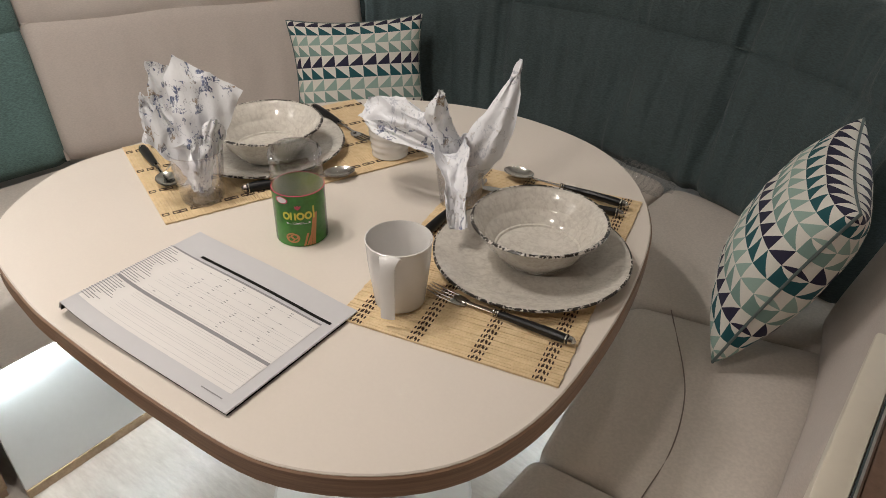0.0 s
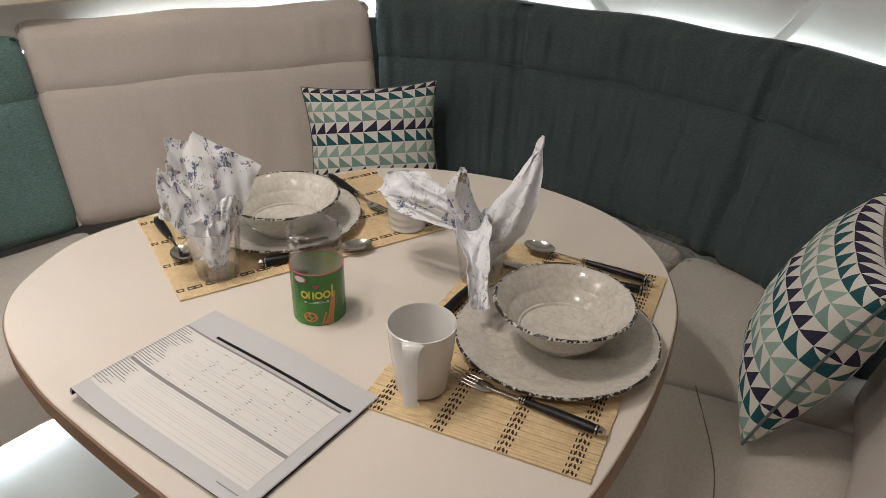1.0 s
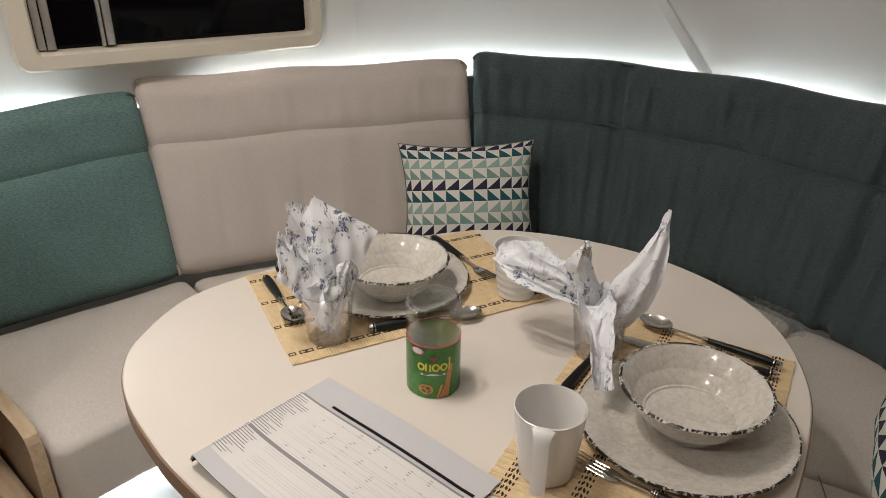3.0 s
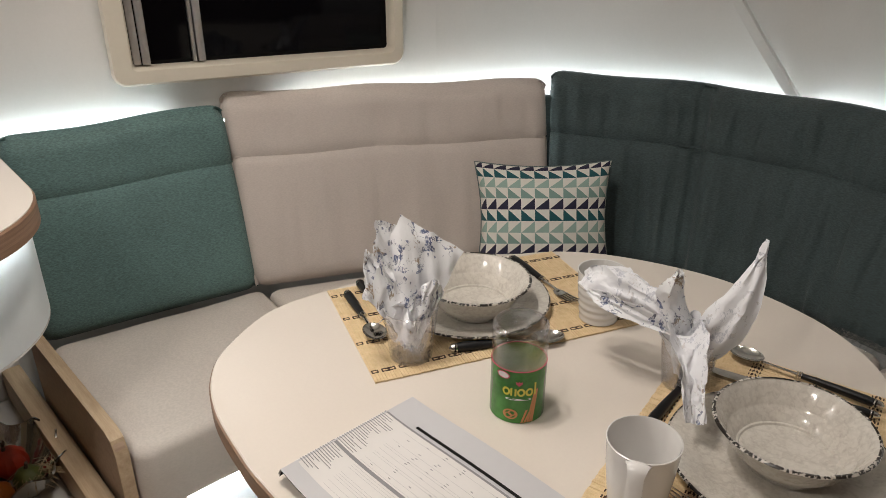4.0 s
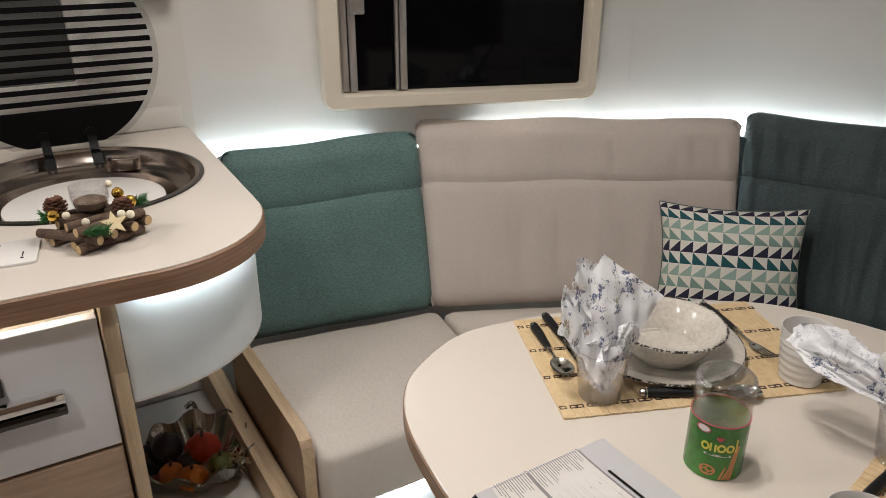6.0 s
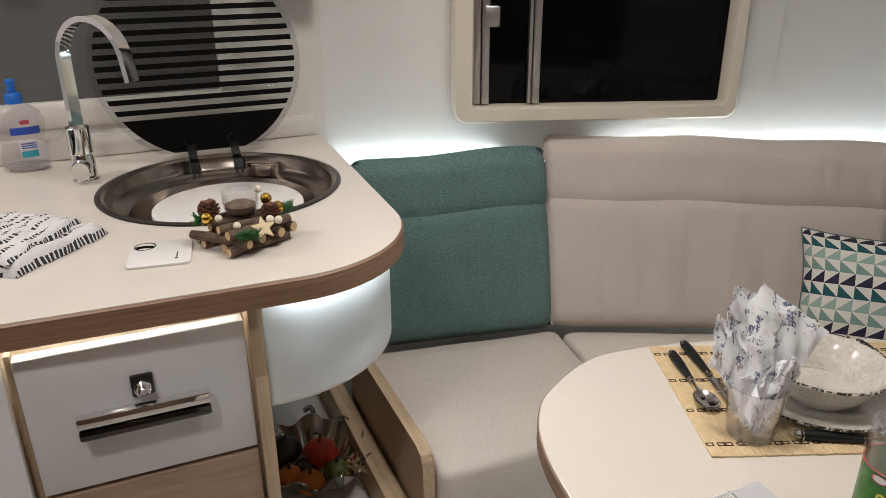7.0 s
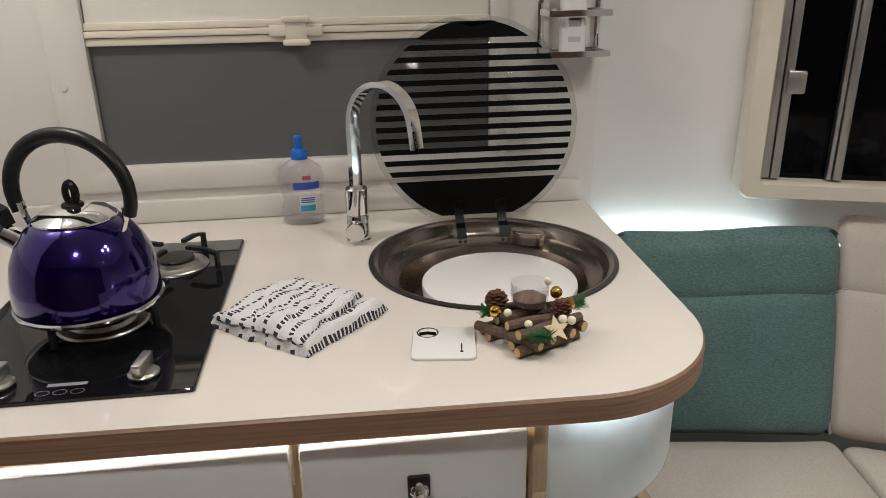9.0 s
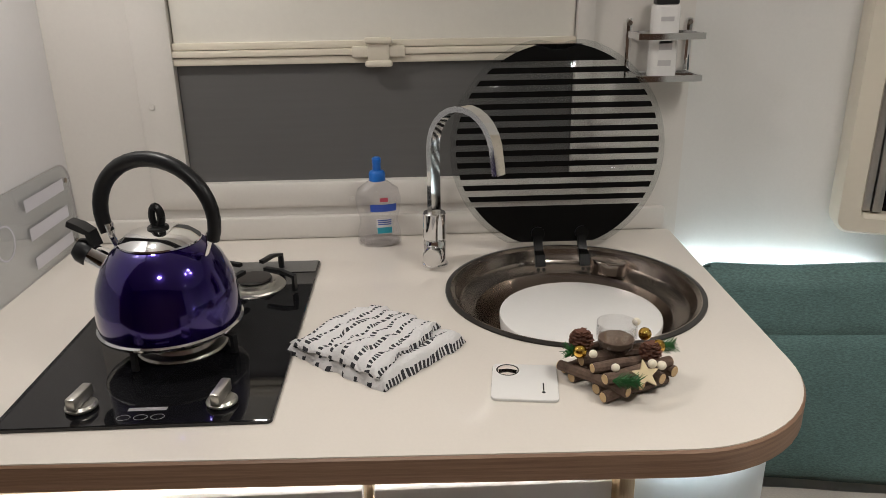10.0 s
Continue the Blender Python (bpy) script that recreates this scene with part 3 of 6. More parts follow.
        p = p + Vector((-t.y, t.x, 0)) * 0.008
        crease_line.append(Vector((p.x, p.y, z0 + (z1 - z0) * crease)) - org)
    part("seam", tube(crease_line, 0.0016, 6), material, b)
    return b


def line(pts, step=0.012):
    s = spline([(x, y, 0) for x, y in pts], 40)
    d = [0.0]
    for a, c in zip(s, s[1:]):
        d.append(d[-1] + (c - a).length)
    return s, d


def even(pts, n):
    s, d = line(pts)
    out = []
    for k in range(n):
        t = d[-1] * k / (n - 1)
        j = min(max(i for i in range(len(d)) if d[i] <= t + 1e-9), len(s) - 2)
        out.append(s[j].lerp(s[j + 1], (t - d[j]) / max(1e-9, d[j + 1] - d[j])))
    return out


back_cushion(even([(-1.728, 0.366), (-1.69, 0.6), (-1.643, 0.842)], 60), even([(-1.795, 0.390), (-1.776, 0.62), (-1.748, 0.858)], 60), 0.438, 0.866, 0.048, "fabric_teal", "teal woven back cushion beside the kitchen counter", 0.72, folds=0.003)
back_cushion(even([(-1.630, 0.818), (-1.46, 1.175), (-1.264, 1.483)], 80), even([(-1.757, 0.846), (-1.567, 1.203), (-1.356, 1.536)], 80), 0.450, 0.890, 0.044, "fabric_beige", "pale beige back cushion beneath the dark window", 0.70, folds=0.008)
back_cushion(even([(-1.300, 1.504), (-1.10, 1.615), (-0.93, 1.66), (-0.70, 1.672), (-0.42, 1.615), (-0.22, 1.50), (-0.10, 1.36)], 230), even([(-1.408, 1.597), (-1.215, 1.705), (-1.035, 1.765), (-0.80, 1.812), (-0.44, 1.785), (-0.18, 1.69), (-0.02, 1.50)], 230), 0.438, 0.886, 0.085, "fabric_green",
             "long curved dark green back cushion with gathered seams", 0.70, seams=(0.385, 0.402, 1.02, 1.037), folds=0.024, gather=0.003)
back_cushion(even([(-0.085, 1.33), (-0.045, 1.10), (-0.03, 0.84)], 50), even([(0.015, 1.40), (0.045, 1.12), (0.05, 0.84)], 50), 0.44, 0.80, 0.08, "fabric_beige", "pinkish beige back cushion behind a patterned pillow", 0.75, folds=0.002)

cf = thing("corner_filler", (-1.40, 1.60, 0.44), "dark green upholstered filler between two backrests", "filler")
part("pad", moved(box(-0.03, 0.03, -0.012, 0.012, 0.0, 0.40, 0.006), pose(0, 0, 0, 0, 0, 40)), "fabric_green", cf)

# partition beside the walkway
pt = thing("partition", (0.06, 0.75, 0.0), "cream-topped partition with metal edge beside the end seat", "partition")
part("board", box(-0.060, -0.033, -0.40, 0.10, 0, 0.78, 0.004), "cream_plastic", pt, "cream board")
part("metal_edge", tube([(-0.030, -0.40, 0.780), (-0.030, 0.10, 0.780)], 0.0030, 8), "chrome", pt, "bright metal edging")
part("wood_panel", box(-0.027, 0.10, -0.40, 0.10, 0, 0.78, 0.003), "brown_wood", pt, "dark brown wood panel")

# ---- oak end panel and shelf between kitchen and bench ----
ep = thing("end_panel", (-1.45, 0.355, 0), "light oak end panel between open shelf and bench", "panel")
EP = rpoly([(-0.30, 0.0, 0), (0.168, 0.0, 0), (0.168, 0.475, 0.03), (-0.30, 0.475, 0)], 5)
bm = slab(EP, [(0.0, -0.009), (0.0, 0.009)])
part("board", moved(bm, pose(0, 0, 0, 90)), "oak_front", ep)
part("edge_band", tube([(-0.30, 0, 0.476), (0.133, 0, 0.476), (0.156, 0, 0.468), (0.167, 0, 0.446), (0.167, 0, 0.30), (0.167, 0, 0.02)], 0.0115, 4, 0.25, (0, 1, 0), True), "oak_light", ep, "pale oak edge band")
sh = thing("open_shelf", (-1.55, 0.20, 0.245), "open white shelf under the counter end with an oak lip", "shelf")
part("board", box(-0.35, 0.31, -0.115, 0.140, -0.018, 0.0, 0.001), "white_plastic", sh)
part("lip", box(-0.35, 0.31, 0.100, 0.1395, 0.001, 0.080, 0.002), "oak_light", sh, "light oak lip")
part("back_board", box(-0.36, -0.352, -0.115, 0.140, 0.002, 0.50, 0.001), "white_plastic", sh)

# ---- table ----
TP = [(-0.79, 0.375), (-0.573, 0.376), (-0.42, 0.395), (-0.30, 0.479), (-0.25, 0.60), (-0.254, 0.777), (-0.282, 0.938), (-0.325, 1.06), (-0.41, 1.173), (-0.531, 1.242), (-0.70, 1.258),
      (-0.869, 1.207), (-0.982, 1.124), (-1.06, 0.985), (-1.121, 0.816), (-1.150, 0.70), (-1.154, 0.592), (-1.102, 0.484), (-1.048, 0.433), (-0.976, 0.401), (-0.883, 0.383)]
TABLE = [p.xy for p in spline([(x, y, 0) for x, y in TP[-2:] + TP + TP[:3]], 6)[12:12 + 6 * len(TP)]]
tb = thing("dining_table", (-0.70, 0.82, 0), "rounded cream laminate dining table with brown wood edge band", "table")
TL = [p - Vector((-0.70, 0.82)) for p in TABLE]
part("tabletop", slab(TL, [(0.002, 0.658), (0.0022, 0.6885), (0.004, 0.690)]), "laminate", tb)
part("edge_band", slab(TL, [(0.003, 0.6575), (0.0, 0.6595), (0.0, 0.6855), (0.002, 0.6875), (0.0035, 0.6875)], caps=False), "edge_wood", tb, "brown wood-grain edge band")
part("column", lathe([(0, 0.02), (0.045, 0.02), (0.045, 0.64), (0.07, 0.645), (0.07, 0.657), (0, 0.657)], 32), "aluminium", tb, "round metal column")
part("base_plate", disc(0.20, 0.0, 0.02, 0.006, 48), "white_plastic", tb, "round pale base plate")
part("bracket", box(-0.30, 0.06, -0.40, -0.34, 0.635, 0.657, 0.003), "black_plastic", tb, "dark underside bracket")

# ---- kitchen ----
CT = 0.922
kit = thing("kitchen_unit", (-1.55, -0.2, 0), "white and oak kitchen unit with lit recess under the worktop", "kitchen unit")
KO = Vector((-1.55, -0.2, 0))


def kbox(x0, x1, y0, y1, z0, z1, bevel=0.002):
    return box(x0 - KO.x, x1 - KO.x, y0 - KO.y, y1 - KO.y, z0, z1, bevel)


part("recess_board", kbox(-1.262, -1.245, -0.83, 0.056, 0.771, 0.884, 0), "oak_pale", kit, "light oak board of the lit recess")
part("body", kbox(-1.90, -1.245, -0.83, 0.056, 0.0, 0.77, 0), "oak_light", kit, "light oak carcass")
part("side_panel", joined(kbox(-1.90, -1.186, 0.060, 0.079, 0.0, 0.77, 0.002), kbox(-1.262, -1.186, 0.060, 0.079, 0.768, 0.884, 0.002)), "oak_light_v", kit, "light oak upright end panel")
part("divider", kbox(-1.246, -1.215, -0.233, -0.226, 0.05, 0.856, 0), "oak_light_v", kit, "light oak upright divider")


def front(name, y0, y1, z0, z1, material, label):
    """A drawer or door front with soft edges."""
    f = part(name, kbox(-1.216, -1.194, y0, y1, z0, z1, 0.003), material, kit, label)
    return f


f1 = front("drawer", -0.223, 0.055, 0.652, 0.857, "white_gloss", "glossy white drawer front with chrome bar handle")
f2 = front("drawer", -0.223, 0.055, 0.40, 0.645, "oak_front", "light oak drawer front")
f3 = front("drawer", -0.223, 0.055, 0.06, 0.394, "oak_front", "light oak drawer front")
f4 = front("door", -0.82, -0.236, 0.40, 0.857, "white_gloss", "glossy white cupboard front")
f5 = front("door", -0.82, -0.236, 0.06, 0.394, "oak_front", "light oak cupboard front")
hd1 = part("handle", joined(kbox(-1.186, -1.170, -0.166, -0.001, 0.754, 0.772, 0.004), kbox(-1.196, -1.18, -0.15, -0.14, 0.755, 0.767, 0.002), kbox(-1.196, -1.18, -0.03, -0.02, 0.755, 0.767, 0.002)), "chrome", f1, "wide chrome bar handle")
# Dark reflection in the handle's lower half, put into the metal's colour.
part("grip_reflection", kbox(-1.184, -1.168, -0.165, -0.002, 0.739, 0.7535, 0.003), "dark_chrome", f1, "lower half of the handle, its dark reflection put into the colour")
part("lock_plate", kbox(-1.195, -1.188, -0.096, -0.068, 0.777, 0.808, 0.002), "black_gasket", f1, "square dark lock plate")
part("lock_knob", moved(joined(disc(0.011, 0, 0.012, 0.003, 20), disc(0.006, 0.012, 0.018, 0.002, 16)), Matrix.Translation((-1.188 - KO.x, -0.082 - KO.y, 0.7925)) @ pose(0, 0, 0, 0, 90)), "chrome", f1, "small chrome push knob")
part("handle", joined(kbox(-1.186, -1.170, -0.166, -0.005, 0.505, 0.527, 0.004)), "chrome", f2, "wide chrome bar handle")
led_strip("led_strip", [(-1.232, -0.80, 0.8815), (-1.232, 0.05, 0.8815)], 0.004, "led_warm", "warm white light strip under the worktop edge")

WT = rpoly([(-1.918, -0.833, 0), (-1.183, -0.833, 0), (-1.150, 0.326, 0.20), (-1.905, 0.352, 0.01)], 14)
wt = thing("worktop", (-1.55, -0.2, 0.886), "glossy cream kitchen worktop with brown wood edge and round sink cutout", "worktop")
WL = [p - KO.xy for p in WT]
SX, SY, SR = -1.606, 0.092, 0.206


def holed(outline, centre, radius, z0, z1, segs=64):
    bm = bmesh.new()
    hole = [Vector((centre[0] + radius * math.cos(2 * math.pi * i / segs), centre[1] + radius * math.sin(2 * math.pi * i / segs))) for i in range(segs)]
    rims = []
    for z in (z0, z1):
        es, vs = [], []
        for loop in (outline, hole):
            ring = [bm.verts.new((p.x, p.y, z)) for p in loop]
            es += [bm.edges.new((a, b)) for a, b in zip(ring, ring[1:] + ring[:1])]
            vs.append(ring)
        bmesh.ops.triangle_fill(bm, use_beauty=True, edges=es)
        rims.append(vs)
    for k in (0, 1):
        a, b = rims[0][k], rims[1][k]
        for i in range(len(a)):
            j = (i + 1) % len(a)
            bm.faces.new((a[i], a[j], b[j], b[i]))
    return bm


part("top", holed(inset_of(WL, 0.003), (SX - KO.x, SY - KO.y), SR - 0.008, 0.0, CT - 0.886), "counter_laminate", wt)
part("edge_band", slab(WL, [(0.004, -0.001), (0.0, 0.001), (0.0, CT - 0.886 - 0.004), (0.0025, CT - 0.886 - 0.0015), (0.004, CT - 0.886 - 0.0015)], caps=False), "edge_wood", wt, "brown wood-grain edge band")
part("upstand", box(-1.9185 - KO.x, -1.902 - KO.x, -0.833 - KO.y, 0.34 - KO.y, CT - 0.886 + 0.0005, 0.968 - 0.886, 0.004), "wall", wt, "low off-white upstand along the wall")

# curved white apron under the rounded worktop end
ap = thing("apron", (-1.4, 0.2, 0.71), "curved white apron panel under the worktop end", "panel")
AP = rpoly([(-1.90, 0.075, 0), (-1.197, 0.081, 0), (-1.197, 0.326, 0.225), (-1.90, 0.335, 0)], 16)
shell = [p - Vector((-1.4, 0.2)) for p in AP][1:]
out_line = [Vector((p.x, p.y, 0)) for p in shell]
part("panel", curved_wall(out_line, 0.010, 0.004, 0.175), "apron_white", ap, sharp=60)
part("edge_strip", curved_wall(out_line, 0.011, 0.0, 0.0038), "white_plastic", ap, "thin pale lower edge", 60)
led_strip("led_strip", [(p.x - 1.4 + 0.010, p.y + 0.2 + 0.006, 0.8825) for p in out_line[1:-1]], 0.004, "led_cool", "cool white light strip above the curved apron")

# ---- more materials ----


def uv_cells(nt, nu, nv):
    uv = mapped(nt, (nu, nv, 1), "UV")
    sep = nt.nodes.new("ShaderNodeSeparateXYZ")
    nt.links.new(uv, sep.inputs[0])
    u, v = sep.outputs[0], sep.outputs[1]
    return maths(nt, "FRACT", u), maths(nt, "FRACT", v), maths(nt, "FLOOR", u), maths(nt, "FLOOR", v)


def triangle_print():
    """Rows of printed right triangles in navy, teal and two mints on cream cotton."""
    m, nt, b = nodes_of("triangle_print")
    a, h, col, row = uv_cells(nt, 11.4, 12)
    which = maths(nt, "FRACT", maths(nt, "MULTIPLY", row, 0.25))
    ink = ramp(nt, which, [(0.0, (0.20, 0.31, 0.275)), (0.2, (0.30, 0.42, 0.37)), (0.45, (0.010, 0.085, 0.10)), (0.7, (0.018, 0.016, 0.045))], True)
    odd = maths(nt, "GREATER_THAN", maths(nt, "FRACT", maths(nt, "MULTIPLY", row, 0.5)), 0.25)
    rising = maths(nt, "LESS_THAN", h, a)
    falling = maths(nt, "LESS_THAN", maths(nt, "ADD", h, a), 1.0)
    inked = maths(nt, "ADD", maths(nt, "MULTIPLY", odd, rising), maths(nt, "MULTIPLY", maths(nt, "SUBTRACT", 1.0, odd), falling))
    c = mixed(nt, inked, (0.74, 0.71, 0.65), ink)
    c = mixed(nt, 0.12, c, noise_of(nt, 500, 2), "MULTIPLY")
    nt.links.new(c, b.inputs["Base Color"])
    b.inputs["Roughness"].default_value = 0.85
    bumped(nt, b, noise_of(nt, 900, 2), 0.3, 0.0005)


def floral_paper(name, fade, paper_tone):
    """White paper napkin printed with engraved blue sprigs and a few ochre ones; the reverse shows them faintly."""
    m, nt, b = nodes_of(name)
    cluster = maths(nt, "GREATER_THAN", noise_of(nt, 22, 2), 0.482)
    upright = maths(nt, "GREATER_THAN", noise_of(nt, 90, 2, (1.0, 1.0, 0.42)), 0.588)
    across = maths(nt, "GREATER_THAN", noise_of(nt, 80, 2, (0.40, 0.75, 1.1)), 0.625)
    curl = noise_of(nt, 46, 3, (1, 1, 0.7), 0.6)
    stem = maths(nt, "LESS_THAN", maths(nt, "ABSOLUTE", maths(nt, "SUBTRACT", curl, 0.5)), 0.0065)
    hatch = ramp(nt, noise_of(nt, 420, 2, (1, 1, 0.5)), [(0.40, (0.25, 0.25, 0.25)), (0.52, (1, 1, 1))])
    shape = maths(nt, "MAXIMUM", maths(nt, "MAXIMUM", upright, across), maths(nt, "MULTIPLY", stem, 0.8))
    on = maths(nt, "MULTIPLY", maths(nt, "MULTIPLY", cluster, shape), hatch)
    ink = ramp(nt, noise_of(nt, 30, 1), [(0.38, (0.34, 0.25, 0.17)), (0.44, (0.16, 0.17, 0.22)), (0.52, (0.07, 0.10, 0.22)), (0.64, (0.025, 0.04, 0.13))])
    nt.links.new(mixed(nt, maths(nt, "MULTIPLY", on, fade), paper_tone, ink), b.inputs["Base Color"])
    b.inputs["Roughness"].default_value = 0.8
    bumped(nt, b, noise_of(nt, 160, 4), 0.45, 0.002)


def crackled_glaze():
    """Cream melamine with faint grey relief ornament under a high gloss."""
    m, nt, b = nodes_of("crackled_glaze")
    n1, n2 = noise_of(nt, 150, 5, rough=0.75), noise_of(nt, 38, 3)
    swirl = maths(nt, "LESS_THAN", maths(nt, "ABSOLUTE", maths(nt, "SUBTRACT", noise_of(nt, 52, 2), 0.5)), 0.035)
    v = maths(nt, "ADD", maths(nt, "MULTIPLY", n1, 0.65), maths(nt, "MULTIPLY", n2, 0.35))
    tone = ramp(nt, v, [(0.34, (0.50, 0.455, 0.405)), (0.47, (0.61, 0.57, 0.51)), (0.65, (0.68, 0.64, 0.58))])
    nt.links.new(mixed(nt, maths(nt, "MULTIPLY", swirl, 0.22), tone, (0.40, 0.36, 0.32)), b.inputs["Base Color"])
    b.inputs["Roughness"].default_value = 0.10
    b.inputs["Coat Weight"].default_value = 0.8
    b.inputs["Coat Roughness"].default_value = 0.03
    bumped(nt, b, maths(nt, "ADD", maths(nt, "MULTIPLY", n1, 0.4), maths(nt, "ADD", n2, maths(nt, "MULTIPLY", swirl, 0.5))), 0.16, 0.0020)


def chipped_rim():
    m, nt, b = nodes_of("chipped_rim")
    v = maths(nt, "ADD", maths(nt, "MULTIPLY", noise_of(nt, 260, 3), 0.6), maths(nt, "MULTIPLY", noise_of(nt, 60, 2), 0.4))
    nt.links.new(ramp(nt, v, [(0.515, (0.020, 0.015, 0.012)), (0.530, (0.62, 0.58, 0.53))]), b.inputs["Base Color"])
    b.inputs["Roughness"].default_value = 0.3


def tea_towel():
    """White crinkled cotton with rows of black woven dashes."""
    m, nt, b = nodes_of("tea_towel")
    h, a, col, row = uv_cells(nt, 7.5, 24)
    wob = noise_of(nt, 70, 2)
    band = maths(nt, "LESS_THAN", maths(nt, "ABSOLUTE", maths(nt, "SUBTRACT", h, maths(nt, "MULTIPLY_ADD", wob, 0.16, 0.42))), 0.145)
    dash = maths(nt, "LESS_THAN", maths(nt, "FRACT", maths(nt, "ADD", a, maths(nt, "MULTIPLY", wob, 0.5))), 0.60)
    nt.links.new(mixed(nt, maths(nt, "MULTIPLY", band, dash), (0.66, 0.64, 0.64), (0.03, 0.03, 0.035)), b.inputs["Base Color"])
    b.inputs["Roughness"].default_value = 0.9
    bumped(nt, b, noise_of(nt, 230, 3, (1, 1, 1)), 0.9, 0.003)


triangle_print()
floral_paper("floral_paper", 0.92, (0.82, 0.82, 0.84))
floral_paper("floral_paper_back", 0.35, (0.80, 0.80, 0.83))
crackled_glaze()
chipped_rim()
tea_towel()
wood("bamboo", (0.60, 0.43, 0.23), (0.80, 0.62, 0.39), (8, 8, 8), 0.55, 9)
wood("bark", (0.055, 0.032, 0.022), (0.16, 0.105, 0.075), (30, 30, 30), 0.9, 4)
plain("cut_wood", (0.52, 0.36, 0.19), 0.7, var=0.15, small=200)
plain("pale_wood", (0.62, 0.50, 0.30), 0.6, var=0.1)
plain("thread_brown", (0.055, 0.030, 0.018), 0.8)
plain("can_green", (0.045, 0.19, 0.03), 0.22, var=0.55, big=14, bump=0.0)
thin_clear("can_clear", (0.955, 0.95, 0.96), 0.055, 0.04, 0.10, 0.32)
thin_clear("tea_glass", (0.97, 0.97, 0.975), 0.03, 0.02, 0.0, 0.26)
thin_clear("clear_edge", (0.90, 0.89, 0.91), 0.22, 0.05)
plain("lining", (0.20, 0.27, 0.10), 0.35, var=0.35, big=30)
plain("print_yellow", (0.66, 0.62, 0.08), 0.35, bump=0)
plain("print_pink", (0.48, 0.06, 0.10), 0.35, bump=0)
plain("print_white", (0.75, 0.73, 0.73), 0.35, bump=0)
plain("print_brown", (0.55, 0.24, 0.08), 0.4, bump=0)
plain("print_blue", (0.03, 0.08, 0.42), 0.35, bump=0)
plain("print_teal", (0.03, 0.34, 0.45), 0.35, bump=0)
plain("cap_blue", (0.012, 0.13, 0.50), 0.35, bump=0.02)
plain("kettle_purple", (0.017, 0.003, 0.135), 0.13, 0.85, var=0.12, big=10, bump=0.02, coat=1.0)
plain("gold", (0.75, 0.48, 0.10), 0.12, 1.0, bump=0.02)
plain("berry_white", (0.74, 0.68, 0.55), 0.5)
plain("fir_green", (0.02, 0.11, 0.025), 0.6, var=0.3)
plain("cone_brown", (0.12, 0.045, 0.026), 0.75, var=0.3)
plain("candle_dark", (0.12, 0.08, 0.055), 0.6, var=0.3, small=120)
plain("brushed_knob", (0.55, 0.53, 0.49), 0.3, 0.9, bump=0.05)
plain("silver_foil", (0.52, 0.52, 0.50), 0.16, 1.0, var=0.08, bump=0.5, small=60)
plain("pumpkin", (0.62, 0.17, 0.02), 0.45, var=0.15)
plain("fruit_red", (0.42, 0.035, 0.012), 0.5, var=0.3, small=60)
plain("fruit_dark", (0.035, 0.018, 0.018), 0.4, var=0.3)
plain("fruit_green", (0.12, 0.13, 0.03), 0.5, var=0.2)
plain("straw", (0.45, 0.34, 0.20), 0.8, var=0.2)

# ---- table setting ----
TT = 0.690


def placemat(corner, long_end, width, chain):
    """A bamboo mat from one corner along its long side, slats across it, stitched rows along it."""
    a, b = Vector(corner), Vector(long_end)
    length, ang = (b - a).length, math.degrees(math.atan2(b.y - a.y, b.x - a.x))
    mat_ = thing("placemat", (a.x, a.y, TT), "natural bamboo slat placemat with dark stitched rows", "placemat", "placemats on the table", turn=ang)
    rnd = random.Random(5)
    n = 96
    slats = []
    for i in range(n):
        x0, x1 = length * i / n, length * (i + 1) / n - 0.0003
        j = rnd.uniform(-0.0006, 0.0006)
        slats.append(box(x0, x1, 0.0 + j, width + j, 0.0004, 0.0030 + rnd.uniform(-0.0004, 0.0004), 0.0005))
    slat = part("slats", joined(*slats), "bamboo", mat_)
    slat["kind"] = "stuff"
    for k in range(4):
        y = width * (0.085 + 0.275 * k)
        loops = []
        m = 34 if chain else 44
        for i in range(m):
            x0 = length * (i + 0.1) / m
            w_ = length / m * 0.80
            if chain:
                c0, c1 = (0.0, 1.0) if i % 2 == 0 else (0.25, 1.25)
                for z_, x_a, x_b, y_a, y_b in ((0, c0, c1, -0.0036, -0.0022), (0, c0, c1, 0.0022, 0.0036), (0, c0, c0 + 0.16, -0.0022, 0.0022), (0, c1 - 0.16, c1, -0.0022, 0.0022)):
                    loops.append(box(x0 + w_ * x_a, x0 + w_ * x_b, y + y_a, y + y_b, 0.0026, 0.0038, 0))
                continue
            for dy, f0, f1 in ((-0.0050, 0.0, 0.55), (0.0, 0.25, 0.8), (0.0050, 0.0, 0.55)):
                loops.append(box(x0 + w_ * f0, x0 + w_ * f1, y + dy - 0.0030, y + dy - 0.0012, 0.0026, 0.0038, 0))
                loops.append(box(x0 + w_ * f0, x0 + w_ * f1, y + dy + 0.0008, y + dy + 0.0024, 0.0026, 0.0038, 0))
        part("stitching", joined(*loops), "thread_brown", mat_, "dark brown stitched row")
    return mat_


placemat((-0.873, 0.597), (-0.712, 1.010), 0.288, True)
placemat((-0.256, 0.658), (-0.356, 1.095), 0.282, False)


def rim_wobble(amp, seed):
    def f(a, r, z):
        return r * (1 + amp * noise.noise(Vector((math.cos(a) * 3, math.sin(a) * 3, seed)))), z + amp * 0.02 * noise.noise(Vector((math.cos(a) * 5, math.sin(a) * 5, seed + 3)))
    return f


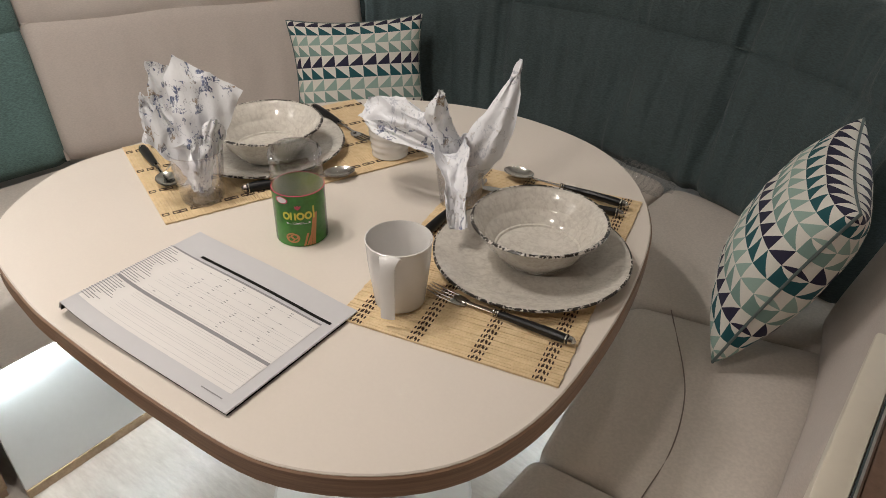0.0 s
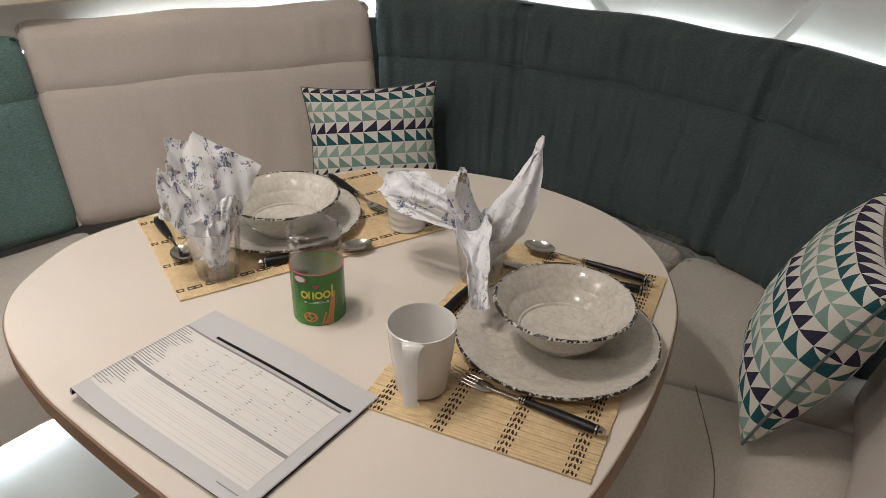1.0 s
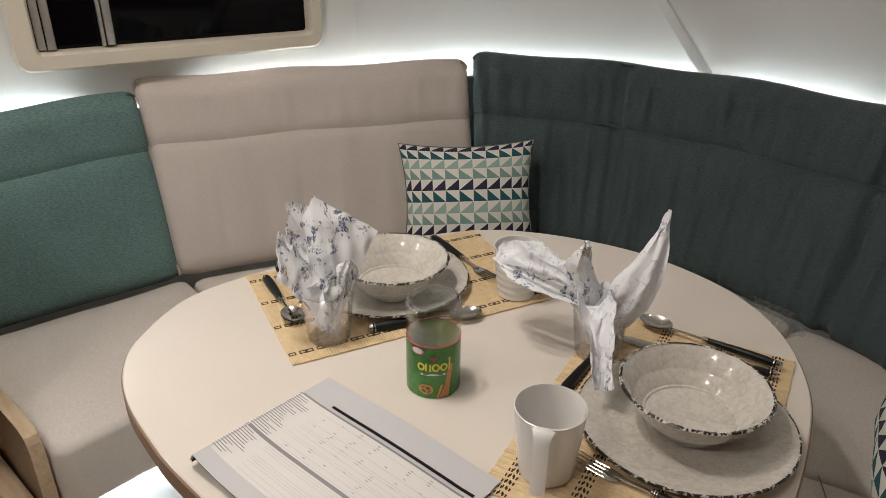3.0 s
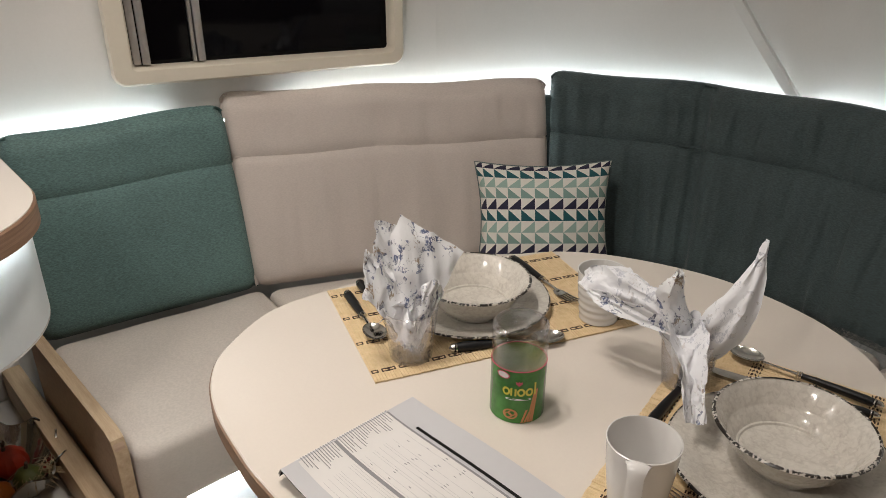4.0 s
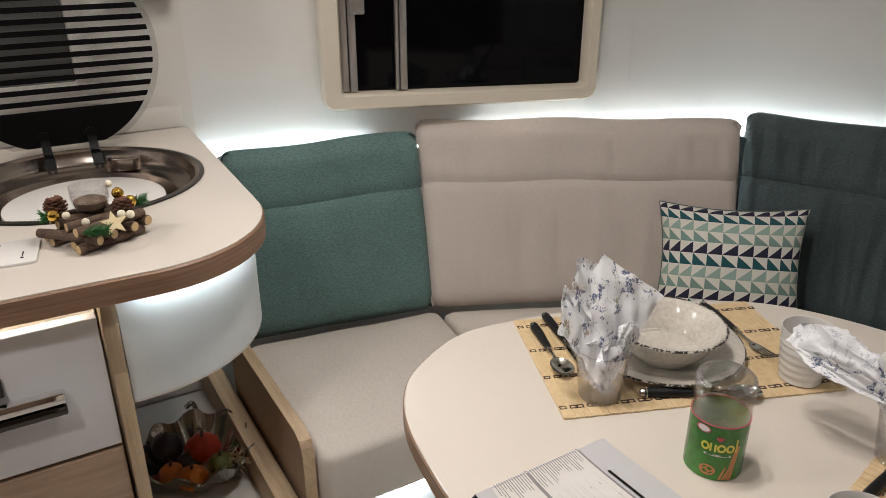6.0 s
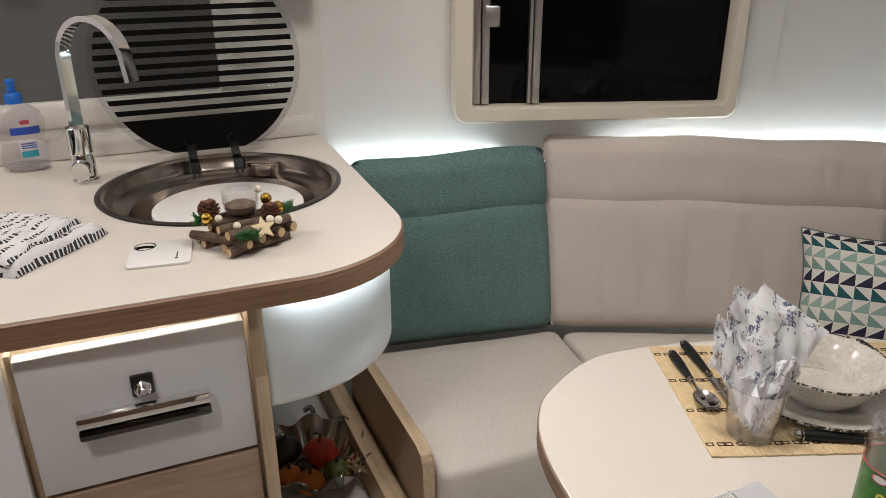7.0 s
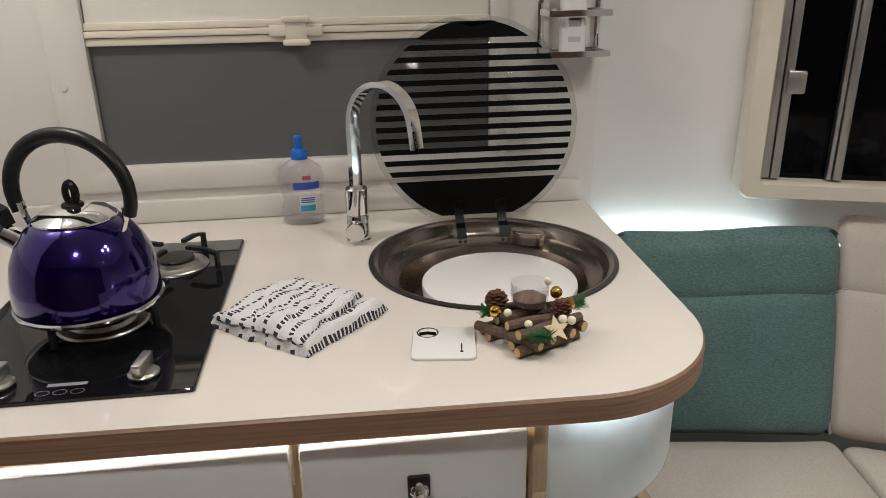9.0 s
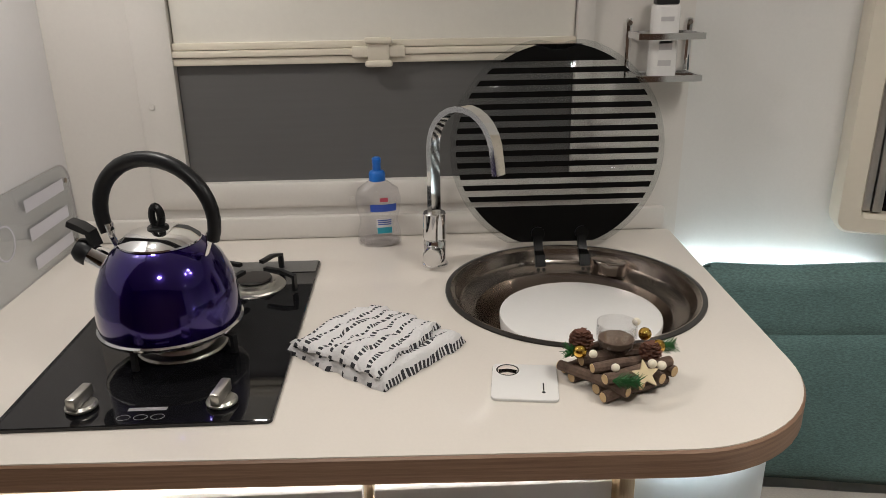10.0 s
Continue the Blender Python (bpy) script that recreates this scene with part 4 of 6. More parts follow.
def dinner_plate(x, y, z):
    p = thing("dinner_plate", (x, y, z), "cream antique-look melamine plate with dark chipped rim on a placemat", "plate", "dinner plates")
    prof = [(0, 0.0), (0.080, 0.0), (0.088, 0.002), (0.128, 0.0135), (0.1325, 0.0165), (0.132, 0.0185), (0.126, 0.0175), (0.094, 0.0075), (0.085, 0.005), (0, 0.0045)]
    part("body", lathe(prof, 72, rim_wobble(0.002, 1)), "crackled_glaze", p)
    part("rim", lathe([(0.1312, 0.0190), (0.1332, 0.0188), (0.1341, 0.0166), (0.1325, 0.0154)], 96, rim_wobble(0.002, 1)), "chipped_rim", p, "dark chipped rim")
    return p


def soup_bowl(x, y, z):
    p = thing("soup_bowl", (x, y, z), "cream antique-look melamine bowl with dark chipped rim on a plate", "bowl", "soup bowls")
    prof = [(0, 0.0), (0.046, 0.0), (0.055, 0.004), (0.072, 0.026), (0.0885, 0.052), (0.0915, 0.0555), (0.0895, 0.057), (0.085, 0.053), (0.072, 0.031), (0.0712, 0.0292), (0.069, 0.0275), (0.0600, 0.0150), (0.0585, 0.0128), (0.0560, 0.0122), (0.0545, 0.0098), (0.050, 0.0088), (0, 0.008)]
    part("body", lathe(prof, 72, rim_wobble(0.003, 4)), "crackled_glaze", p)
    part("rim", lathe([(0.0885, 0.0574), (0.0910, 0.0579), (0.0928, 0.0558), (0.0915, 0.0542)], 96, rim_wobble(0.003, 4)), "chipped_rim", p, "dark chipped rim")
    return p


MT = TT + 0.0035
dinner_plate(-0.407, 0.846, MT)
soup_bowl(-0.406, 0.858, MT + 0.006)
dinner_plate(-0.940, 0.850, MT)
soup_bowl(-0.920, 0.840, MT + 0.006)


def cutlery(kind, end, tip, z, label):
    """A piece of cutlery from its handle's end to its tip: black handle with steel rings, steel head."""
    a, b = Vector(end), Vector(tip)
    length = (b - a).length
    c = thing(kind, (a.x, a.y, z), label, kind, "black-handled cutlery", turn=math.degrees(math.atan2(b.y - a.y, b.x - a.x)))
    h = length * 0.52
    part("handle", tube([(0.006, 0, 0.006), (0.02, 0, 0.0065), (h * 0.5, 0, 0.0066), (h * 0.85, 0, 0.006), (h - 0.004, 0, 0.0058)], [0.0068, 0.0078, 0.0072, 0.0056, 0.005], 12, 0.8), "black_plastic", c, "black handle")
    part("end_cap", joined(tube([(-0.002, 0, 0.006), (0.001, 0, 0.006), (0.006, 0, 0.006)], [0.002, 0.006, 0.0072], 12, 0.85), tube([(0.008, 0, 0.006), (0.010, 0, 0.006)], 0.0079, 12, 0.85)), "cutlery_steel", c, "steel end cap")
    part("ferrule", joined(*[tube([(h + d - 0.006, 0, 0.0058), (h + d - 0.0045, 0, 0.0058)], 0.0060, 12, 0.85) for d in (0, 0.003, 0.006)]), "cutlery_steel", c, "ringed steel ferrule")
    neck = [(h, 0, 0.0058), (h + 0.02, 0, 0.0055), (h + 0.045, 0, 0.005)]
    L = length
    if kind == "fork":
        bits = [tube(neck + [(L - 0.055, 0, 0.004)], [0.003, 0.0028, 0.003, 0.006], 8, 0.45, (0, 1, 0)),
                tube([(L - 0.058, 0, 0.004), (L - 0.048, 0, 0.003), (L - 0.036, 0, 0.004)], [0.006, 0.0105, 0.011], 8, 0.16, (0, 1, 0))]
        for y in (-0.0088, -0.003, 0.003, 0.0088):
            bits.append(tube([(L - 0.040, y, 0.004), (L - 0.02, y, 0.0055), (L, y * 0.95, 0.010)], [0.0017, 0.0015, 0.0007], 6, 0.7))
        part("head", joined(*bits), "cutlery_steel", c, "four-tined steel head")
    elif kind == "knife":
        part("blade", tube([(h, 0, 0.0058), (h + 0.01, 0, 0.0055), (h + 0.02, 0.001, 0.005), (L - 0.03, 0.001, 0.005), (L - 0.008, -0.001, 0.005), (L, -0.003, 0.005)], [0.0035, 0.005, 0.0085, 0.0095, 0.007, 0.0015], 8, 0.12, (0, 1, 0)), "cutlery_steel", c, "steel blade")
    else:
        part("neck", tube(neck + [(L - 0.05, 0, 0.0045)], [0.003, 0.0026, 0.0026, 0.0035], 8, 0.6, (0, 1, 0)), "cutlery_steel", c, "steel neck")
        bm = lathe([(0, 0.0015), (0.008, 0.0022), (0.014, 0.0048), (0.0175, 0.0088), (0.0180, 0.0093), (0.0172, 0.0094), (0.0135, 0.0062), (0.008, 0.0038), (0, 0.0031)], 28)
        part("head", moved(bm, Matrix.Translation((L - 0.026, 0, 0)) @ Matrix.Diagonal((1.45, 1, 1, 1))), "cutlery_steel", c, "oval steel bowl")
    return c


cutlery("fork", (-0.276, 0.727), (-0.474, 0.706), MT, "steel fork with black handle on a placemat")
cutlery("knife", (-0.361, 1.031), (-0.575, 0.966), MT, "steel knife with black handle beneath a spoon")
cutlery("spoon", (-0.364, 1.052), (-0.572, 1.032), MT + 0.004, "steel spoon with black handle resting beside a knife")
cutlery("knife", (-0.555, 0.790), (-0.585, 0.995), MT, "steel knife with black handle lying between mug and glass")
cutlery("spoon", (-1.104, 0.716), (-0.945, 0.664), MT, "steel spoon with black handle beside a glass")
cutlery("knife", (-1.122, 0.755), (-0.935, 0.700), MT, "steel knife with black handle behind a napkin glass")
cutlery("fork", (-1.008, 1.026), (-0.815, 0.978), MT, "steel fork with black handle near a white cup")
cutlery("spoon", (-0.858, 0.728), (-0.765, 0.882), MT, "steel spoon with black handle behind the snack can")

# mug with a hanging strap handle
mug = thing("mug", Matrix.Translation((-0.492, 0.670, MT)) @ Matrix.Scale(0.95, 4), "white plastic mug with a flat hanging strap handle", "mug")
part("body", lathe([(0, 0), (0.030, 0), (0.033, 0.002), (0.040, 0.060), (0.0425, 0.094), (0.0432, 0.0965), (0.0418, 0.0972), (0.0405, 0.094), (0.038, 0.060), (0.031, 0.006), (0, 0.004)], 56), "melamine_white", mug)
hd = Vector((0.42, -0.907, 0))
hp = [hd * r + Vector((0, 0, z)) for r, z in ((0.040, 0.0925), (0.046, 0.0945), (0.052, 0.090), (0.0555, 0.078), (0.0565, 0.05), (0.0570, 0.022), (0.0570, 0.012))]
part("handle", tube(spline(hp, 5), [0.0155 - 0.006 * min(1, i / 12) for i in range(31)], 12, 0.22, (hd.y, -hd.x, 0)), "melamine_white", mug, "flat white strap handle")

cup = thing("cup", (-0.768, 0.974, MT), "white ribbed plastic cup on a placemat", "cup")
prof = [(0, 0), (0.028, 0)]
for i in range(28):
    t = i / 27
    prof.append((0.0295 + 0.0095 * t + (0.0013 if i % 4 < 2 else 0) * (t < 0.75), 0.002 + 0.084 * t))
prof += [(0.0395, 0.0875), (0.0375, 0.0872), (0.029, 0.006), (0, 0.005)]
part("body", lathe(prof, 48), "melamine_white", cup)


def tumbler(x, y, z, label):
    g = thing("tumbler", (x, y, z), label, "glass", "clear tumblers")
    b = part("body", lathe([(0, 0), (0.029, 0), (0.0315, 0.003), (0.0365, 0.045), (0.0405, 0.082), (0.0408, 0.0835), (0.0394, 0.0835), (0.0352, 0.045), (0.0298, 0.010), (0, 0.008)], 40), "clear_glass", g)
    b.visible_shadow = False
    part("rim", lathe([(0.0395, 0.0832), (0.0402, 0.0842), (0.0410, 0.0838), (0.0408, 0.0828)], 40), "clear_edge", g, "bright rolled rim")
    part("foot", lathe([(0, 0.0005), (0.0290, 0.0005), (0.0300, 0.0030), (0.0285, 0.0060), (0, 0.0050)], 40), "clear_edge", g, "thick clear foot")
    return g


tumbler(-0.890, 0.678, MT, "clear plastic tumbler holding a printed paper napkin")
tumbler(-0.578, 0.918, TT, "clear plastic tumbler with a drooping paper napkin")


def paper(bm, name, parent, label="", side="floral_paper"):
    bmesh.ops.recalc_face_normals(bm, faces=bm.faces)
    bmesh.ops.solidify(bm, geom=bm.faces[:], thickness=0.0005)
    return part(name, bm, side, parent, label, 60)


def fan(height, spread, peaks, seed, turn=0.0, low=0.012):
    """A napkin stuffed into a glass: a folded cone that opens upwards into uneven points."""
    bm = bmesh.new()
    nu, nv = 84, 26
    rows = []
    for j in range(nv + 1):
        v = j / nv
        row = []
        for i in range(nu + 1):
            s = i / nu
            a = turn + 2 * math.pi * 0.93 * s
            peak = 0.55 + 0.45 * abs(math.sin(a * peaks / 2 + seed)) ** 0.9 + 0.16 * noise.noise(Vector((s * 6, seed, 0)))
            pleat = math.sin(a * 7 + 3 * noise.noise(Vector((s * 4, v * 2, seed))))
            r = low + spread * v ** 1.5 * (0.72 + 0.28 * math.sin(a * 2 + seed * 2)) + pleat * 0.007 * (0.5 + v)
            cr = noise.noise_vector(Vector((s * 11, v * 7, seed))) * (0.006 * (0.25 + v))
            row.append(bm.verts.new(Vector((r * math.cos(a), r * math.sin(a), 0.008 + height * v * peak)) + cr))
        rows.append(row)
    for r0, r1 in zip(rows, rows[1:]):
        for i in range(nu):
            bm.faces.new((r0[i], r0[i + 1], r1[i + 1], r1[i]))
    return bm


nap = thing("napkin", (-0.890, 0.678, MT + 0.009), "white paper napkin with blue floral print stuffed in a tumbler", "napkin", "paper napkins")
NAP1 = nap


def leaf_sheet(path, widths, sides, seed, crumple=0.004, curl=0.0):
    """A strip of paper along a path, each place with its half width and its crosswise way."""
    pts = spline(path, 8)
    n = len(pts)
    bm, rows, m = bmesh.new(), [], 14
    for i, p in enumerate(pts):
        f = i / (n - 1) * (len(widths) - 1)
        k = min(int(f), len(widths) - 2)
        w_ = widths[k] + (widths[k + 1] - widths[k]) * (f - k)
        sd = Vector(sides[k]).lerp(Vector(sides[k + 1]), f - k).normalized()
        t = (pts[min(i + 1, n - 1)] - pts[max(i - 1, 0)]).normalized()
        nr = t.cross(sd)
        row = []
        for j in range(m + 1):
            q = 2 * j / m - 1
            cr = noise.noise_vector(Vector((i * 0.22, q * 2.3, seed))) * crumple * 0.7 + noise.noise_vector(Vector((i * 0.6, q * 5.5, seed + 5))) * crumple * 0.4
            row.append(bm.verts.new(p + sd * (w_ * q) + nr * (curl * w_ * (q * q - 0.4) + 0.0022 * math.sin(q * 7 + i * 0.15)) + cr))
        rows.append(row)
    for r0, r1 in zip(rows, rows[1:]):
        for j in range(m):
            bm.faces.new((r0[j], r0[j + 1], r1[j + 1], r1[j]))
    return bm


NS, ND = Vector((0.566, 0.824, 0)), Vector((-0.824, 0.566, 0))


def folded(bottom, left, tip, right, seed, fold, crumple=0.004):
    """A four-cornered sheet with a soft crease from bottom to tip; corners as (sideways, back, up)."""
    b_, l_, t_, r_ = (NS * p[0] + ND * p[1] + Vector((0, 0, p[2])) for p in (bottom, left, tip, right))
    n, bm, rows = 26, bmesh.new(), []
    for j in range(n + 1):
        v = j / n
        row = []
        for i in range(n + 1):
            u = i / n
            p = b_ * ((1 - u) * (1 - v)) + r_ * (u * (1 - v)) + l_ * ((1 - u) * v) + t_ * (u * v)
            ridge = max(0.0, 1 - abs(u - v) * 2.2) + 0.5 * max(0.0, 1 - abs(u - v - 0.45) * 5) - 0.5 * max(0.0, 1 - abs(u - v + 0.42) * 5)
            pinch = max(0.0, 1 - (u + v) * 0.8)
            p = p - ND * (fold * ridge * (0.3 + 0.7 * min(1.0, u + v))) + ND * (0.004 * math.sin((u - v) * 22 + seed) * (0.35 + pinch))
            cr = noise.noise_vector(Vector((u * 4, v * 4, seed))) * crumple + noise.noise_vector(Vector((u * 11, v * 11, seed + 3))) * crumple * 0.35
            row.append(bm.verts.new(p + cr))
        rows.append(row)
    for r0, r1 in zip(rows, rows[1:]):
        for i in range(n):
            bm.faces.new((r0[i], r0[i + 1], r1[i + 1], r1[i]))
    return bm


for corners, seed, fold_ in (
        (((0.004, -0.014, 0.010), (-0.064, -0.014, 0.104), (-0.008, 0.046, 0.206), (0.078, 0.026, 0.146)), 1.3, 0.014),
        (((0.0, 0.004, 0.020), (-0.048, 0.010, 0.118), (-0.046, 0.032, 0.204), (0.010, 0.040, 0.180)), 4.1, 0.008),
        (((-0.014, -0.010, 0.050), (-0.066, -0.006, 0.096), (-0.062, 0.012, 0.160), (-0.026, 0.010, 0.140)), 7.7, -0.010),
        (((0.012, -0.016, 0.030), (-0.008, -0.022, 0.092), (0.034, -0.006, 0.128), (0.050, 0.002, 0.096)), 9.4, 0.010)):
    paper(folded(*corners, seed, fold_), "sheet", NAP1)
paper(fan(0.086, 0.021, 3, 0.9, 0.5), "sheet", NAP1)

nap = thing("napkin", (-0.578, 0.918, TT + 0.009), "white paper napkin with grey floral print drooping from a tumbler", "napkin", "paper napkins")
o = Vector((-0.578, 0.918, TT + 0.009))


def rel(*pts):
    return [Vector(p) - o for p in pts]


RV = "floral_paper_back"
paper(leaf_sheet(rel((-0.575, 0.915, 0.715), (-0.560, 0.905, 0.755), (-0.535, 0.915, 0.805), (-0.522, 0.945, 0.858), (-0.532, 0.992, 0.908)), (0.012, 0.026, 0.030, 0.018, 0.001), ((0.7, 0.3, 0), (0.8, 0.35, -0.2), (0.75, 0.3, -0.4), (0.7, 0.25, -0.5), (0.7, 0.25, -0.5)), 2.0, 0.005, 0.35), "sheet", nap, "", RV)
paper(leaf_sheet(rel((-0.580, 0.920, 0.720), (-0.592, 0.905, 0.782), (-0.622, 0.895, 0.812), (-0.665, 0.885, 0.826), (-0.705, 0.888, 0.830), (-0.738, 0.892, 0.814)), (0.014, 0.024, 0.022, 0.024, 0.030, 0.022), ((0.5, 0.5, 0), (0.5, 0.6, 0.4), (0.45, 0.6, 0.5), (0.4, 0.6, 0.5), (0.35, 0.7, 0.4), (0.3, 0.8, 0.2)), 5.0, 0.010, 0.7), "sheet", nap, "", RV)
paper(leaf_sheet(rel((-0.600, 0.892, 0.782), (-0.640, 0.868, 0.800), (-0.680, 0.858, 0.806), (-0.716, 0.862, 0.806)), (0.008, 0.012, 0.012, 0.003), ((0.2, -0.4, -0.9), (0.1, -0.5, -0.8), (0.1, -0.5, -0.8), (0.1, -0.5, -0.8)), 6.1, 0.005, 0.4), "sheet", nap, "printed hem hanging below the crumpled corner")
paper(leaf_sheet(rel((-0.585, 0.908, 0.775), (-0.566, 0.872, 0.802), (-0.538, 0.842, 0.786), (-0.515, 0.818, 0.756), (-0.500, 0.804, 0.732)), (0.018, 0.024, 0.019, 0.012, 0.010), ((0.8, 0.5, 0), (0.8, 0.5, 0.1), (0.75, 0.6, 0), (0.6, 0.7, 0), (0.75, 0.6, 0)), 8.0, 0.008, 1.0), "sheet", nap, "", RV)
paper(leaf_sheet(rel((-0.524, 0.826, 0.764), (-0.512, 0.812, 0.748), (-0.500, 0.801, 0.730)), (0.013, 0.013, 0.011), ((0.75, 0.6, 0),) * 3, 8.0, 0.002, 0.9), "sheet", nap, "printed corner of the drooping end")
paper(leaf_sheet(rel((-0.590, 0.905, 0.780), (-0.602, 0.890, 0.826), (-0.592, 0.878, 0.862), (-0.590, 0.880, 0.880)), (0.020, 0.018, 0.011, 0.003), ((0.7, 0.6, 0), (0.7, 0.6, 0), (0.6, 0.7, 0), (0.5, 0.7, 0)), 11.0, 0.006, 0.9), "sheet", nap)
paper(fan(0.085, 0.020, 3, 2.2, 1.0), "sheet", nap, "", RV)

# snack can
can = thing("snack_can", (-0.704, 0.706, TT), "green snack can of pretzel sticks with clear plastic top", "can")
CR = 0.0365
part("body", lathe([(0, 0), (CR - 0.001, 0), (CR, 0.001), (CR, 0.080), (CR - 0.0006, 0.0802)], 48), "can_green", can, "printed green label sleeve")
part("lining", lathe([(CR - 0.0007, 0.0802), (CR - 0.0012, 0.079), (CR - 0.0012, 0.004), (0, 0.004)], 48), "lining", can, "dull green inside of the sleeve")
ct = part("clear_top", lathe([(CR - 0.0005, 0.081), (CR, 0.082), (CR, 0.127), (CR - 0.003, 0.1345), (CR - 0.010, 0.1370), (0, 0.1350), (0, 0.1335), (CR - 0.010, 0.1355), (CR - 0.0045, 0.1330), (CR - 0.0016, 0.1265), (CR - 0.0016, 0.081)], 48), "can_clear", can, "clear plastic top")
ct.visible_shadow = False
part("top_rim", lathe([(CR - 0.0060, 0.1350), (CR - 0.0038, 0.1360), (CR - 0.0012, 0.1335), (CR + 0.0004, 0.1285), (CR - 0.0006, 0.1270)], 48), "clear_edge", can, "shiny clear top rim")
part("embossing", joined(*[moved(ball(0.0022, (0, 0, 0), 8, 0.5), Matrix.Translation((0.011 * math.cos(k * 0.9), 0.009 * math.sin(k * 0.9), 0.1358))) for k in range(7)]), "clear_edge", can, "embossed marks in the clear lid")
part("lid_ring", lathe([(CR - 0.001, 0.0800), (CR + 0.0004, 0.0802), (CR + 0.0004, 0.0808), (CR - 0.001, 0.0810)], 48), "print_pink", can, "thin pink ring")
CAMDIR = math.atan2(0.06 - 0.706, -0.1 + 0.704)


def on_can(poly, z_of, lift=0.0004):
    """A printed patch wrapped on the can: outline in (sideways, up) metres from the front's middle."""
    bm = bmesh.new()
    vs = []
    for s, z in poly:
        a = CAMDIR + s / CR
        vs.append(bm.verts.new(((CR + lift) * math.cos(a), (CR + lift) * math.sin(a), z_of + z)))
    c = Vector((0, 0, 0))
    for v in vs:
        c += v.co
    c /= len(vs)
    d = math.hypot(c.x, c.y)
    mid = bm.verts.new((c.x / d * (CR + lift), c.y / d * (CR + lift), c.z))
    for i in range(len(vs)):
        bm.faces.new((vs[i], vs[(i + 1) % len(vs)], mid))
    return bm


def ring_patch(r, w_, squash=1.0, at=(0, 0), z=0.0, n=20, lift=0.0005):
    bm = bmesh.new()
    rows = []
    for rr in (r, r - w_):
        rows.append([])
        for i in range(n):
            t = 2 * math.pi * i / n
            a = CAMDIR + (at[0] + rr * math.cos(t)) / CR
            rows[-1].append(bm.verts.new(((CR + lift) * math.cos(a), (CR + lift) * math.sin(a), z + at[1] + rr * squash * math.sin(t))))
    for i in range(n):
        j = (i + 1) % n
        bm.faces.new((rows[0][i], rows[0][j], rows[1][j], rows[1][i]))
    return bm


def oval(rx, rz, at=(0, 0), n=20):
    return [(at[0] + rx * math.cos(2 * math.pi * i / n), at[1] + rz * math.sin(2 * math.pi * i / n)) for i in range(n)]


def bar(x0, x1, z0, z1, n=6, slant=0.0):
    return [(x0 + (x1 - x0) * i / n, z0 + slant * i / n) for i in range(n + 1)] + [(x1 - (x1 - x0) * i / n, z1 + slant * (1 - i / n)) for i in range(n + 1)]


part("badge", joined(on_can(oval(0.0095, 0.0048, (-0.022, 0)), 0.0730)), "print_white", can, "small red and white oval badge")
part("badge_ring", ring_patch(0.0098, 0.002, 0.55, (-0.022, 0), 0.0730), "print_pink", can)
for x in (-0.0165, 0.0030, 0.0138):
    part("title_ring", ring_patch(0.0054, 0.0027, 1.15, (x, 0), 0.0500), "print_yellow", can, "yellow ring of the printed title")
for x0, x1, h in ((-0.0110, -0.0085, 0.0120), (-0.0055, -0.0030, 0.0110), (0.0205, 0.0232, 0.0190)):
    part("title_bar", on_can(bar(x0, x1, 0.0440, 0.0440 + h, 3), 0.0), "print_yellow", can, "yellow bar of the printed title")
part("subtitle_bar", on_can(bar(-0.017, 0.016, 0.0375, 0.0400, 10), 0.0), "print_white", can)
part("tulip", on_can([(0, 0.0), (0.004, 0.003), (0.0045, 0.007), (0.002, 0.005), (0, 0.0075), (-0.002, 0.005), (-0.0045, 0.007), (-0.004, 0.003)], 0.0595), "print_pink", can)
part("pretzel", joined(ring_patch(0.0100, 0.0026, 0.8, (-0.010, 0), 0.015), ring_patch(0.0055, 0.0022, 0.8, (-0.0125, -0.001), 0.014), ring_patch(0.0055, 0.0022, 0.8, (-0.0075, 0.001), 0.016)), "print_brown", can, "printed brown pretzel")
for x, tilt in ((0.004, 0.006), (0.008, 0.008), (0.012, 0.009), (0.0155, 0.008), (0.018, 0.006)):
    top = 0.022 + (0.030 if x > 0.011 else 0.0)
    part("pretzel_stick", on_can([(x, 0.002), (x + 0.0030, 0.002), (x + 0.0030 + tilt, top), (x + tilt, top)], 0.0), "print_brown", can, "printed brown pretzel stick")

# price list: a stack of A4 sheets, one end curling up
mg = thing("booklet", (-0.658, 0.506, TT), "printed price list booklet of A4 sheets, one end curling", "booklet", turn=2.6)
BW, BH = 0.293, 0.211


def page_z(x, y):
    s = (x + BW / 2) / BW
    lift = 0.020 * math.exp(-s / 0.16) * (1.0 - 0.55 * (y / BH + 0.5)) + 0.006 * math.sin(math.pi * min(1, s * 1.1)) * (y / BH + 0.5)
    tuck = -0.016 * max(0.0, 1 - s / 0.03) ** 2 * (1.0 - 0.5 * (y / BH + 0.5))
    return lift + tuck


def sheet(x0, x1, y0, y1, lift, nx=40, ny=8, shift=0.0):
    bm = bmesh.new()
    rows = []
    for j in range(ny + 1):
        y = y0 + (y1 - y0) * j / ny
        rows.append([bm.verts.new((x0 + (x1 - x0) * i / nx + shift, y, lift + page_z(x0 + (x1 - x0) * i / nx, y))) for i in range(nx + 1)])
    for r0, r1 in zip(rows, rows[1:]):
        for i in range(nx):
            bm.faces.new((r0[i], r0[i + 1], r1[i + 1], r1[i]))
    return bm


def page(lift, thick, shift=0.0, dy=0.0):
    bm = sheet(-BW / 2, BW / 2, -BH / 2 + dy, BH / 2 + dy, lift, 40, 8, shift)
    bmesh.ops.solidify(bm, geom=bm.faces[:], thickness=thick)
    return bm


